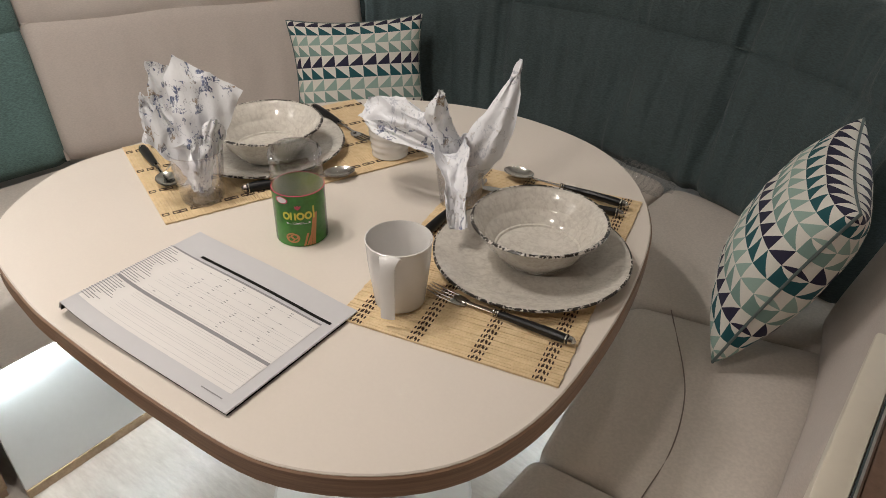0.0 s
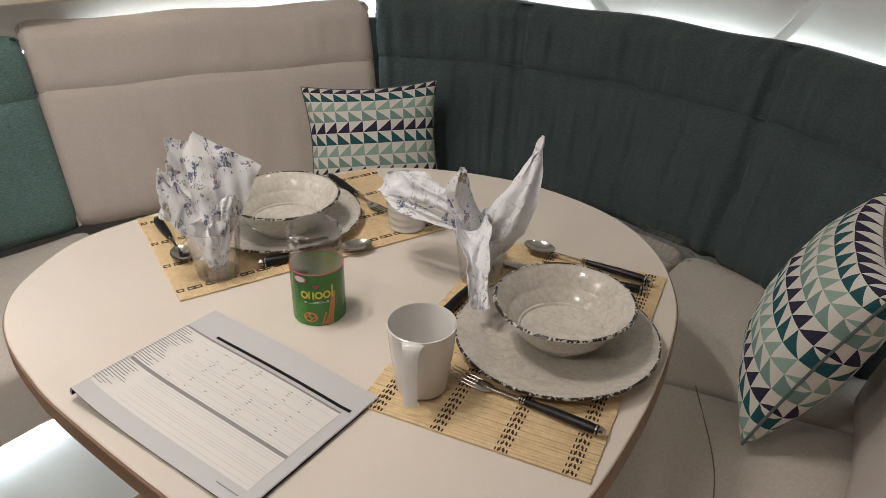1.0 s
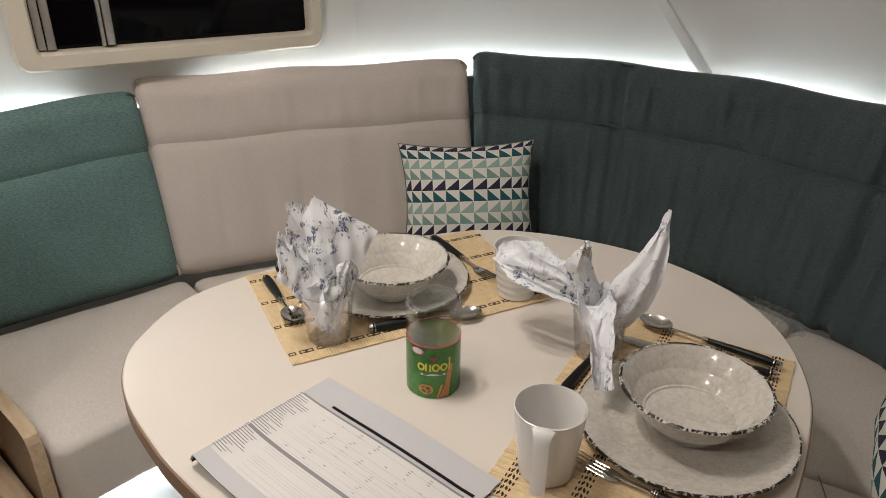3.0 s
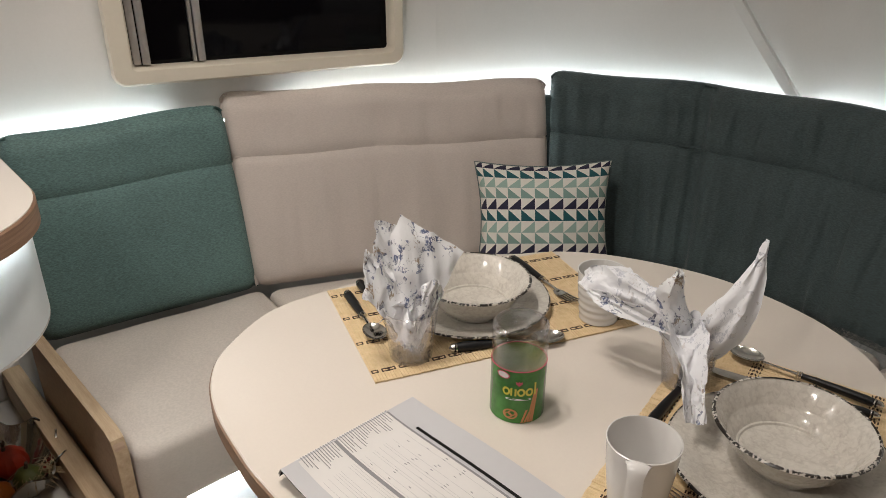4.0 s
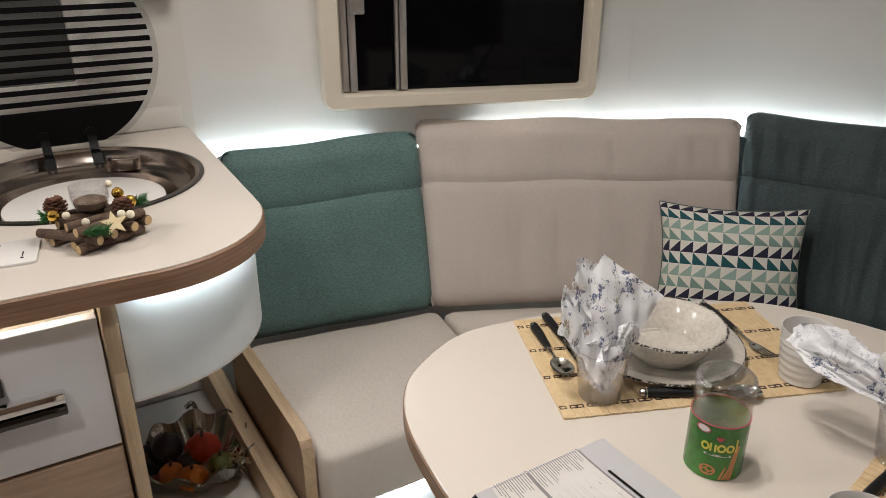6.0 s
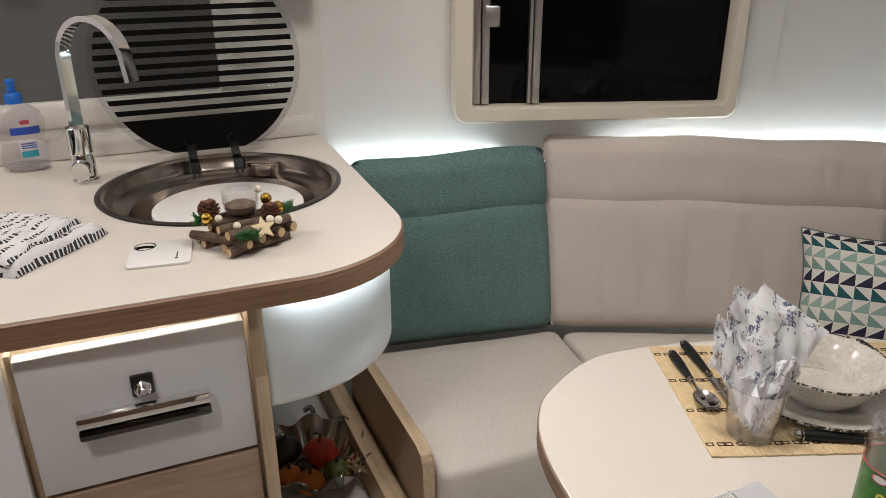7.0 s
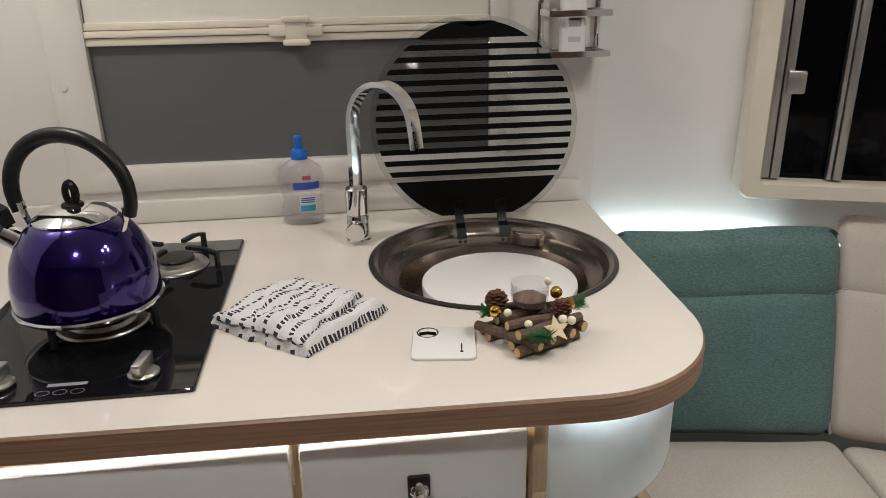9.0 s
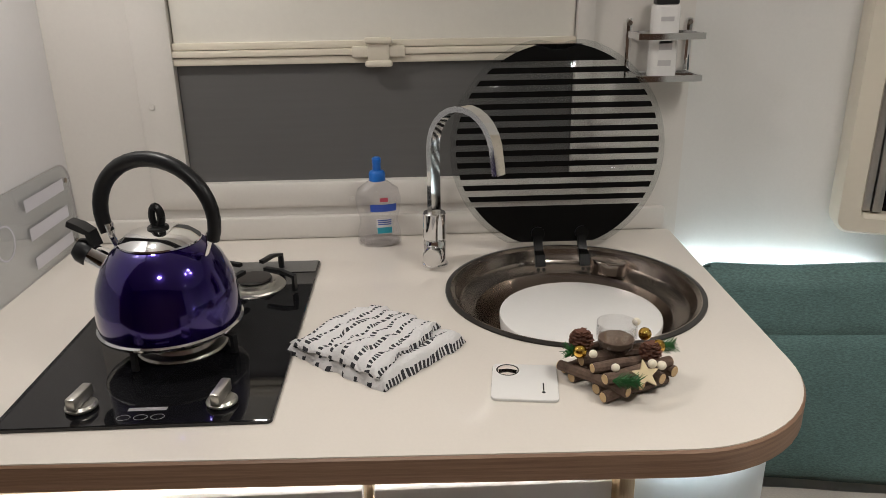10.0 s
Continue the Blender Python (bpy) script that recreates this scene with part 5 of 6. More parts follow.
part("cover", page(0.0014, 0.0005, 0.0, 0.0012), "ink", mg, "dark back cover")
part("page_stack", page(0.0050, 0.0034, 0.001), "paper_white", mg, "stacked white pages")
part("top_page", sheet(-BW / 2, BW / 2, -BH / 2, BH / 2, 0.0056), "paper_grey", mg, "grey-bordered top page")
L = 0.0060
part("printed_area", sheet(-0.142, 0.130, -0.083, 0.058, L), "paper_white", mg, "white printed area")
part("heading_bar", sheet(-0.090, 0.138, 0.064, 0.0685, L + 0.0002, 40, 1), "ink", mg, "black heading bar")
part("divider", sheet(-0.142, 0.130, -0.030, -0.025, L + 0.0002, 40, 1), "ink_grey", mg, "grey dividing band")
part("divider", sheet(-0.142, 0.130, 0.0565, 0.0595, L + 0.0002, 40, 1), "ink_grey", mg, "grey dividing band")
rnd = random.Random(3)
labels, faint, dots = [], [], []
y = -0.078
while y < 0.055:
    if not -0.032 < y < -0.023:
        labels.append(sheet(-0.140, -0.140 + rnd.uniform(0.012, 0.034), y, y + 0.0012, L + 0.0002, 6, 1))
        if rnd.random() < 0.6:
            faint.append(sheet(-0.095, 0.128, y, y + 0.0004, L + 0.0002, 40, 1))
        if y > -0.023:
            for k in range(7):
                if rnd.random() < 0.35:
                    x = -0.08 + k * 0.028 + rnd.uniform(-0.002, 0.002)
                    dots.append(sheet(x, x + 0.004, y, y + 0.0011, L + 0.0003, 2, 1))
    y += 0.0037
for name, group_, material in (("text_line", labels, "ink_grey"), ("table_rule", faint, "ink_faint"), ("figure_mark", dots, "ink_grey")):
    for piece in group_:
        part(name, piece, material, mg)
part("footnote", sheet(0.095, 0.128, -0.094, -0.0925, L + 0.0002, 10, 1), "ink_grey", mg)

# ---- pillows ----


def pillow(m, label, w_=0.345, h=0.335, t=0.150):
    p = thing("pillow", m, label, "pillow", "patterned pillows")

    def face(sign):
        bm = bmesh.new()
        uvl = bm.loops.layers.uv.new("UVMap")
        n = 28
        grid = []
        for j in range(n + 1):
            row = []
            for i in range(n + 1):
                u, v = math.sin(math.pi / 2 * (2 * i / n - 1)), math.sin(math.pi / 2 * (2 * j / n - 1))
                x = w_ / 2 * u * (1 - 0.10 * (1 - v * v) * abs(u))
                z = h / 2 * v * (1 - 0.10 * (1 - u * u) * abs(v))
                b_ = max(0.0, (1 - u * u) * (1 - v * v)) ** 0.40 * 1.02
                y = -sign * t / 2 * b_ + 0.004 * noise.noise(Vector((u * 3, v * 3, sign * 2)))
                row.append(bm.verts.new((x, y, z + h / 2)))
            grid.append(row)
        for j in range(n):
            for i in range(n):
                f = bm.faces.new((grid[j][i], grid[j][i + 1], grid[j + 1][i + 1], grid[j + 1][i]))
                for l, (a, b) in zip(f.loops, ((i, j), (i + 1, j), (i + 1, j + 1), (i, j + 1))):
                    l[uvl].uv = tuple(0.2 + 0.4 * s + 0.3 * (math.sin(math.pi * (s - 0.5)) + 1) - 0.2 for s in (a / n, b / n))
        return bm

    part("front_cover", face(1), "triangle_print", p, "cover printed with teal, navy and mint triangles", 80)
    part("back_cover", face(-1), "triangle_print", p, "cover printed with teal, navy and mint triangles", 80)
    rim = []
    for k in range(4 * 24):
        s = k / 24
        e, f = int(s), 2 * (s - int(s)) - 1
        u, v = ((f, -1), (1, f), (-f, 1), (-1, -f))[e]
        rim.append((w_ / 2 * u * (1 - 0.10 * (1 - v * v) * abs(u)), 0, h / 2 * v * (1 - 0.10 * (1 - u * u) * abs(v)) + h / 2))
    rim.append(rim[0])
    part("piping", tube(rim, 0.0024, 6), "piping_grey", p, "grey-green piping")
    return p


def frame_from(at, across, up):
    x = Vector(across).normalized()
    z = Vector(up)
    z = (z - x * z.dot(x)).normalized()
    y = z.cross(x)
    return Matrix(((x.x, y.x, z.x, at[0]), (x.y, y.y, z.y, at[1]), (x.z, y.z, z.z, at[2]), (0, 0, 0, 1)))


pillow(frame_from((-1.213, 1.385, 0.447), (0.240, 0.232, 0.011), (-0.20, 0.14, 0.62)), "patterned triangle-print pillow leaning against the beige backrest", 0.338, 0.292)
pillow(frame_from((-0.220, 1.238, 0.474), (0.064, -0.325, 0.0), (0.106, 0.0, 0.262)), "patterned triangle-print pillow with piping leaning in the bench corner", 0.345, 0.330)

# clear crumpled bottle left on the seat
bt = thing("plastic_bottle", Matrix.Translation((-0.585, 1.575, 0.478)) @ pose(0, 0, 0, 0, 86, -14), "clear empty plastic bottle lying on the seat", "bottle")
prof = [(0, 0), (0.030, 0.0)]
for i in range(22):
    prof.append((0.029 + 0.0016 * math.sin(i * 1.9), 0.004 + i * 0.0046))
prof += [(0.022, 0.112), (0.011, 0.126), (0.010, 0.136), (0.0, 0.136)]
bb = part("body", lathe(prof, 36), "clear_plastic", bt)
bb.visible_shadow = False

# ---- kitchen things ----
hob = thing("hob", (-1.501, -0.505, CT), "black glass two-burner gas hob set on the worktop", "hob")
part("glass_plate", slab(rpoly([(-0.262, -0.161, 0.006), (0.262, -0.161, 0.006), (0.262, 0.164, 0.006), (-0.262, 0.164, 0.006)], 4), [(0.0, 0.0005), (0.0, 0.0045), (0.0012, 0.0058)]), "hob_glass", hob, "black glass plate")
part("rear_strip", box(-0.258, -0.205, -0.158, 0.161, 0.0062, 0.0072, 0), "screen_grey", hob, "dark grey strip at the rear")


def burner(x, y, r):
    part("burner_cap", moved(joined(lathe([(0, 0.006), (r + 0.022, 0.006), (r + 0.020, 0.009), (r + 0.006, 0.010), (r + 0.004, 0.016), (0, 0.016)], 40)), Matrix.Translation((x, y, 0))), "brushed_knob", hob, "steel burner ring")
    part("burner_head", moved(disc(r, 0.016, 0.021, 0.002, 40), Matrix.Translation((x, y, 0))), "black_gasket", hob, "black burner cap")
    for k in range(4):
        a = math.pi / 4 + math.pi / 2 * k + 0.35
        d = Vector((math.cos(a), math.sin(a), 0))
        q = [Vector((x, y, 0)) + d * rr + Vector((0, 0, zz)) for rr, zz in ((r + 0.050, 0.009), (r + 0.050, 0.034), (r + 0.026, 0.0395), (r - 0.006, 0.0395))]
        part("pan_support", tube(q, 0.0042, 4, 0.7, (-d.y, d.x, 0), True), "black_plastic", hob, "black pan support arm")


burner(0.057, 0.005, 0.040)
burner(-0.150, 0.066, 0.030)
for y in (-0.070, 0.098):
    kb = part("knob", moved(joined(disc(0.019, 0.006, 0.014, 0.003, 32)), Matrix.Translation((0.222, y, 0))), "brushed_knob", hob, "satin metal control knob")
    part("grip", moved(box(-0.021, 0.021, -0.006, 0.006, 0.014, 0.030, 0.002), Matrix.Translation((0.222, y, 0)) @ pose(0, 0, 0, 0, 0, -8)), "brushed_knob", kb)
part("brand_bar", box(0.226, 0.233, -0.012, 0.034, 0.0061, 0.0064, 0), "ink_grey", hob, "small pale lettering bar")
for i in range(3):
    part("symbol", moved(lathe([(0.0068, 0.0061), (0.0075, 0.0063), (0.0068, 0.0064)], 24), Matrix.Translation((0.247, -0.012 + i * 0.020, 0)) @ Matrix.Diagonal((0.8, 1.1, 1, 1))), "ink_grey", hob, "thin grey oval symbol")

kt = thing("kettle", Matrix.Translation((-1.440, -0.509, CT + 0.030)) @ pose(0, 0, 0, 0, 0, -17) @ Matrix.Scale(0.95, 4), "shiny purple whistling kettle with black arched handle on the hob", "kettle")
part("body", lathe([(0, 0.012), (0.092, 0.012), (0.0985, 0.015), (0.1000, 0.022), (0.1005, 0.042), (0.0990, 0.062), (0.0935, 0.087), (0.0825, 0.111), (0.0680, 0.130), (0.0555, 0.1395), (0.0535, 0.1402)], 64), "kettle_purple", kt, "metallic purple body")
part("base_ring", lathe([(0.084, 0.010), (0.098, 0.0115), (0.1025, 0.015), (0.1025, 0.018), (0.0995, 0.0205)], 64), "chrome", kt, "steel base ring")
part("lid", lathe([(0.0525, 0.1385), (0.0565, 0.1402), (0.0560, 0.1425), (0.044, 0.1515), (0.025, 0.1570), (0, 0.1585)], 48), "chrome", kt, "domed steel lid")
part("lid_knob", joined(disc(0.015, 0.1555, 0.162, 0.002, 24), moved(tube([(0, 0.0075 * math.cos(t), 0.175 + 0.0145 * math.sin(t)) for t in [2 * math.pi * i / 16 for i in range(17)]], 0.0045, 8, 1.3), Matrix.Identity(4))), "black_plastic", kt, "black loop knob")
arch = [(0, 0.090 * math.cos(t), 0.175 + 0.082 * math.sin(t)) for t in [-0.35 + (math.pi + 0.70) * i / 22 for i in range(23)]]
part("handle", tube(arch, [0.010 + 0.002 * math.sin(math.pi * i / 22) for i in range(23)], 14, 0.9), "black_plastic", kt, "black arched handle")
for s in (-1, 1):
    part("bracket", tube([(0, s * 0.080, 0.160), (0.0, s * 0.078, 0.140), (0.0, s * 0.068, 0.114)], [0.009, 0.007, 0.006], 8, 0.3, (1, 0, 0)), "chrome", kt, "steel handle bracket")
sp = part("spout", tube([(0.0, -0.078, 0.090), (0.004, -0.100, 0.104), (0.007, -0.122, 0.116)], [0.022, 0.019, 0.0165], 20), "chrome", kt, "short steel spout")
part("whistle", joined(tube([(0.006, -0.116, 0.112), (0.008, -0.126, 0.119), (0.010, -0.134, 0.124)], [0.019, 0.0195, 0.014], 18), tube([(0.004, -0.104, 0.125), (0.004, -0.110, 0.146), (0.006, -0.124, 0.154), (0.008, -0.140, 0.160)], [0.009, 0.009, 0.010, 0.009], 4, 0.5, (1, 0, 0), True)), "black_plastic", kt, "black whistle cap with lever")

# sink
sk = thing("sink", (SX, SY, CT), "round stainless steel sink with dark gasket set in the worktop", "sink")
part("gasket", lathe([(SR - 0.001, 0.0005), (SR + 0.006, 0.0006), (SR + 0.0055, 0.003), (SR - 0.002, 0.0042)], 72), "black_gasket", sk, "black rubber gasket")
part("basin", lathe([(SR + 0.001, 0.0030), (SR - 0.004, 0.0040), (SR - 0.010, 0.000), (SR - 0.014, -0.018), (SR - 0.022, -0.027), (SR - 0.034, -0.030), (SR - 0.044, -0.036), (SR - 0.052, -0.060), (SR - 0.062, -0.120), (SR - 0.080, -0.138), (0.03, -0.142), (0, -0.142),
                     (0, -0.1435), (0.03, -0.1435), (SR - 0.079, -0.1395), (SR - 0.060, -0.121), (SR - 0.050, -0.061), (SR - 0.042, -0.038), (SR - 0.02, -0.029), (SR - 0.009, -0.004)], 96), "steel", sk, "brushed steel basin")
part("deck", moved(joined(slab([Vector(p) for p in oval(0.034, 0.020)], rounded(-0.030, -0.004, 0.003))), Matrix.Translation((-0.140, 0.095, 0)) @ pose(0, 0, 0, 0, 0, 55)), "steel", sk, "raised steel drain deck")
part("overflow", moved(disc(0.009, 0, 0.002, 0.0008, 20), Matrix.Translation((0.015, -SR + 0.0125, -0.013)) @ pose(0, 0, 0, -78)), "black_gasket", sk, "small overflow opening")
wb = thing("washing_bowl", (-1.567, 0.096, CT - 0.141), "white round plastic bowl upside down in the sink", "bowl")
part("body", lathe([(0, 0.118), (0.124, 0.118), (0.1295, 0.116), (0.1305, 0.111), (0.126, 0.070), (0.112, 0.0), (0.109, 0.0), (0.123, 0.070), (0.126, 0.108), (0, 0.113)], 64), "melamine_white", wb)

# glass sink lid standing on its hinges
LC = 0.183
lid = thing("glass_cover", frame_from((-1.784, 0.097, CT + 0.012), (0, 1, 0), (-0.135, 0, 1)), "round glass sink lid with black stripes standing open", "glass cover")
RL = 0.197
outl = []
for i in range(72):
    a = -math.pi / 2 + 0.49 + (2 * math.pi - 0.98) * i / 71
    x, z = RL * math.cos(a), LC + RL * math.sin(a)
    if z > LC + RL * 0.86:
        z = z - 0.012 * math.exp(-(x / 0.030) ** 2)
    outl.append(Vector((x, z)))
bm = slab(outl, [(0.0015, -0.0025), (0.0, -0.0015), (0.0, 0.0015), (0.0015, 0.0025)])
gl = part("glass", moved(bm, pose(0, 0, 0, 90)), "acrylic", lid, "clear tempered glass")
gl.visible_shadow = False


def stripe(z0, z1, r=0.186, notch=False):
    pts = []
    n = 10
    for i in range(n + 1):
        z = z0 + (z1 - z0) * i / n
        pts.append(Vector((math.sqrt(max(1e-6, r * r - (z - LC) ** 2)), z)))
    for i in range(n + 1):
        z = z1 - (z1 - z0) * i / n
        if i == 0 and notch:
            pts += [Vector((x, z1 - 0.010 * math.exp(-(x / 0.028) ** 2))) for x in (0.045, 0.03, 0.018, 0.008, 0, -0.008, -0.018, -0.03, -0.045)]
        pts.append(Vector((-math.sqrt(max(1e-6, r * r - (z - LC) ** 2)), z)))
    return moved(slab(pts, [(0, 0.0027), (0, 0.0031)]), pose(0, 0, 0, 90))


part("stripe", stripe(0.010, 0.078), "lid_black", lid, "solid black lower band")
for i in range(12):
    z = 0.0875 + i * 0.0208
    part("stripe", stripe(z, z + 0.0100), "lid_black", lid)
part("stripe", stripe(0.337, 0.3665, notch=True), "lid_black", lid, "solid black upper band")
for y in (-0.036, 0.046):
    part("hinge", joined(moved(tube([(y, -0.004, 0.034), (y, -0.006, 0.012), (y, -0.016, -0.006), (y, -0.030, -0.012), (y, -0.038, -0.030)], [0.008, 0.008, 0.008, 0.009, 0.009], 4, 0.5, (1, 0, 0), True), Matrix.Identity(4)),
                         moved(disc(0.0125, -0.004, 0.004, 0.001, 20), Matrix.Translation((y, -0.005, 0.026)) @ pose(0, 0, 0, 90))), "lid_black", lid, "black plastic hinge")
    for dx in (-0.005, 0.005):
        part("screw", moved(disc(0.0035, 0, 0.002, 0.0006, 12), Matrix.Translation((y + dx, -0.0435, -0.034)) @ pose(0, 0, 0, 80)), "black_gasket", lid)

# tap
tp = thing("tap", (-1.738, -0.132, CT), "chrome mixer tap with flat arched ribbon spout", "tap")
td = Vector((0.66, 0.75, 0)).normalized()
part("base", lathe([(0, 0), (0.0235, 0), (0.0235, 0.004), (0.0205, 0.006), (0.0200, 0.046), (0.0190, 0.048), (0.0190, 0.051), (0.0205, 0.053), (0.0205, 0.098), (0.019, 0.100), (0, 0.100)], 40), "chrome", tp, "round chrome base")
part("lever", tube([(0.010, -0.002, 0.026), (0.034, -0.006, 0.026), (0.037, -0.0065, 0.026)], [0.0175, 0.0175, 0.0155], 24), "chrome", tp, "chrome lever")
arc = [Vector((0, 0, 0.096)), Vector((0, 0, 0.16)), Vector((0, 0, 0.215))]
for i in range(1, 13):
    t = math.pi * i / 13
    arc.append(td * (0.066 * (1 - math.cos(t))) + Vector((0, 0, 0.215 + 0.073 * math.sin(t))))
arc += [td * 0.134 + Vector((0, 0, 0.208)), td * 0.137 + Vector((0, 0, 0.186))]
part("spout", tube(arc, [0.0125] * len(arc), 12, 0.38, (-td.y, td.x, 0), True), "chrome", tp, "flat arched chrome spout", )

# dish soap
so = thing("dish_soap", (-1.862, -0.236, CT), "clear dish soap bottle with blue cap beside the tap", "bottle", turn=0)


def oval_lathe(prof, ky):
    return moved(lathe(prof, 40), Matrix.Diagonal((ky * 1.12, 1.14, 1, 1)))


sb = part("body", oval_lathe([(0, 0), (0.034, 0), (0.037, 0.004), (0.036, 0.030), (0.031, 0.048), (0.036, 0.070), (0.0385, 0.092), (0.034, 0.112), (0.020, 0.124), (0.013, 0.130), (0, 0.130)], 0.62), "can_clear", so)
sb.visible_shadow = False
part("liquid", oval_lathe([(0, 0.003), (0.032, 0.003), (0.034, 0.008), (0.0335, 0.012), (0, 0.0125)], 0.6), "clear_edge", so, "last of the soap")
part("cap", joined(lathe([(0, 0.128), (0.0155, 0.128), (0.0155, 0.142), (0.013, 0.146), (0.008, 0.148), (0.0075, 0.160), (0.0085, 0.162), (0.0085, 0.170), (0.006, 0.1725), (0, 0.1725)], 28)), "cap_blue", so, "blue push-pull cap")
dirc = Vector((0.93, 0.20, 0)).normalized()


def label_patch(w_, h, z, k, material, name, label="", lift=0.0):
    bm = bmesh.new()
    n = 10
    rows = [[], []]
    for i in range(n + 1):
        s = (i / n - 0.5) * w_
        a = 0.28 + s / 0.033
        for r, zz in ((0, z - h / 2), (1, z + h / 2)):
            rows[r].append(bm.verts.new((0.0285 * math.cos(a) + lift, 0.0445 * math.sin(a), zz)))
    for i in range(n):
        bm.faces.new((rows[0][i], rows[0][i + 1], rows[1][i + 1], rows[1][i]))
    part(name, bm, material, so, label)


label_patch(0.040, 0.014, 0.080, 1, "print_blue", "brand_bar", "dark blue block of the label", 0.0006)
label_patch(0.012, 0.008, 0.096, 1, "print_pink", "brand_mark", "small red mark", 0.0006)
label_patch(0.024, 0.026, 0.046, 1, "print_white", "label_panel", "white lower label")
label_patch(0.022, 0.012, 0.036, 1, "print_teal", "teal_patch", "teal patch", 0.0008)
for z in (0.056, 0.052, 0.048):
    label_patch(0.020, 0.002, z, 1, "print_blue", "text_bar", "", 0.0008)

# folded tea towel
tw = thing("tea_towel", (-1.412, -0.222, CT), "folded white tea towel with black dashes on the worktop", "tea towel")


def cloth(corners, z0, z1, seed, nx=36, ny=26):
    """A folded layer of cloth: rounded edges, crinkled top; corners in order round it."""
    a, b, c, d = (Vector(p) for p in corners)
    bm = bmesh.new()
    uvl = bm.loops.layers.uv.new("UVMap")
    top, low = [], []
    for j in range(ny + 1):
        v = j / ny
        rt, rl = [], []
        for i in range(nx + 1):
            u = i / nx
            p = a.lerp(b, u).lerp(d.lerp(c, u), v)
            e = min(u, 1 - u, v * 0.7, (1 - v) * 0.7)
            f = math.sqrt(max(0.0, 1 - (1 - min(1.0, e / 0.06)) ** 2))
            wv = noise.noise(Vector((u * 4, v * 4, seed))) * 0.009 + noise.noise(Vector((u * 18, v * 8, seed + 2))) * 0.0045
            jag = noise.noise_vector(Vector((u * 9, v * 9, seed + 5))) * 0.007
            rt.append(bm.verts.new((p.x + jag.x, p.y + jag.y, max(z0 + 0.001, z0 + (z1 - z0) * f + wv * f))))
            rl.append(bm.verts.new((p.x + jag.x, p.y + jag.y, z0 + 0.0004)))
        top.append(rt)
        low.append(rl)

    def quad(vs, uv):
        f = bm.faces.new(vs)
        for l, q in zip(f.loops, uv):
            l[uvl].uv = q
    for j in range(ny):
        for i in range(nx):
            uv = [(i / nx, j / ny), ((i + 1) / nx, j / ny), ((i + 1) / nx, (j + 1) / ny), (i / nx, (j + 1) / ny)]
            quad((top[j][i], top[j][i + 1], top[j + 1][i + 1], top[j + 1][i]), uv)
            quad((low[j][i], low[j + 1][i], low[j + 1][i + 1], low[j][i + 1]), [uv[0], uv[3], uv[2], uv[1]])
    for i in range(nx):
        quad((low[0][i], low[0][i + 1], top[0][i + 1], top[0][i]), [(i / nx, 0)] * 4)
        quad((low[ny][i + 1], low[ny][i], top[ny][i], top[ny][i + 1]), [(i / nx, 1)] * 4)
    for j in range(ny):
        quad((low[j + 1][0], low[j][0], top[j][0], top[j + 1][0]), [(0, j / ny)] * 4)
        quad((low[j][nx], low[j + 1][nx], top[j + 1][nx], top[j][nx]), [(1, j / ny)] * 4)
    return bm


part("lower_fold", cloth([(0.000, -0.128), (0.112, 0.010), (-0.015, 0.124), (-0.115, -0.008)], 0.0, 0.018, 1.0), "tea_towel", tw, sharp=80)
part("upper_fold", cloth([(0.004, -0.122), (0.106, 0.004), (-0.030, 0.088), (-0.108, -0.012)], 0.017, 0.030, 6.0), "tea_towel", tw, sharp=80)

# bottle opener card
co = thing("bottle_opener", (-1.309, -0.033, CT), "white square coaster with steel bottle opener inset", "coaster", turn=-8)
part("body", slab(rpoly([(-0.044, -0.042, 0.008), (0.044, -0.042, 0.008), (0.044, 0.042, 0.008), (-0.044, 0.042, 0.008)], 5), rounded(0.0, 0.0042, 0.0012, 2)), "melamine_white", co)
part("opener", moved(lathe([(0.0130, 0.0040), (0.0150, 0.0040), (0.0150, 0.0049), (0.0130, 0.0049)], 28), Matrix.Translation((-0.026, -0.022, 0))), "chrome", co, "round steel opener ring")
part("opening", moved(disc(0.0129, 0.0040, 0.0044, 0, 28), Matrix.Translation((-0.026, -0.022, 0))), "laminate", co, "opening through which the worktop shows")
part("opener_tooth", moved(slab([Vector(p) for p in ((-0.011, -0.006), (0.0, -0.002), (0.011, -0.006), (0.012, 0.003), (0.0, 0.006), (-0.012, 0.003))], [(0, 0.0045), (0, 0.0052)]), Matrix.Translation((-0.023, -0.022, 0)) @ pose(0, 0, 0, 0, 0, 90)), "dark_chrome", co, "steel opener tooth")
part("text_bar", box(0.004, 0.022, 0.0225, 0.0242, 0.0042, 0.0045, 0), "ink", co, "small black print bar")
part("mark", moved(disc(0.0024, 0.0042, 0.0045, 0, 10), Matrix.Translation((0.026, 0.0233, 0))), "ink", co, "small black mark")

# log decoration with a tea-light glass
dc = thing("log_candle_holder", Matrix.Translation((-1.309, 0.083, CT)) @ Matrix.Scale(0.93, 4), "twig-stack candle holder with cones, gold balls and a star", "decoration")
rnd = random.Random(11)


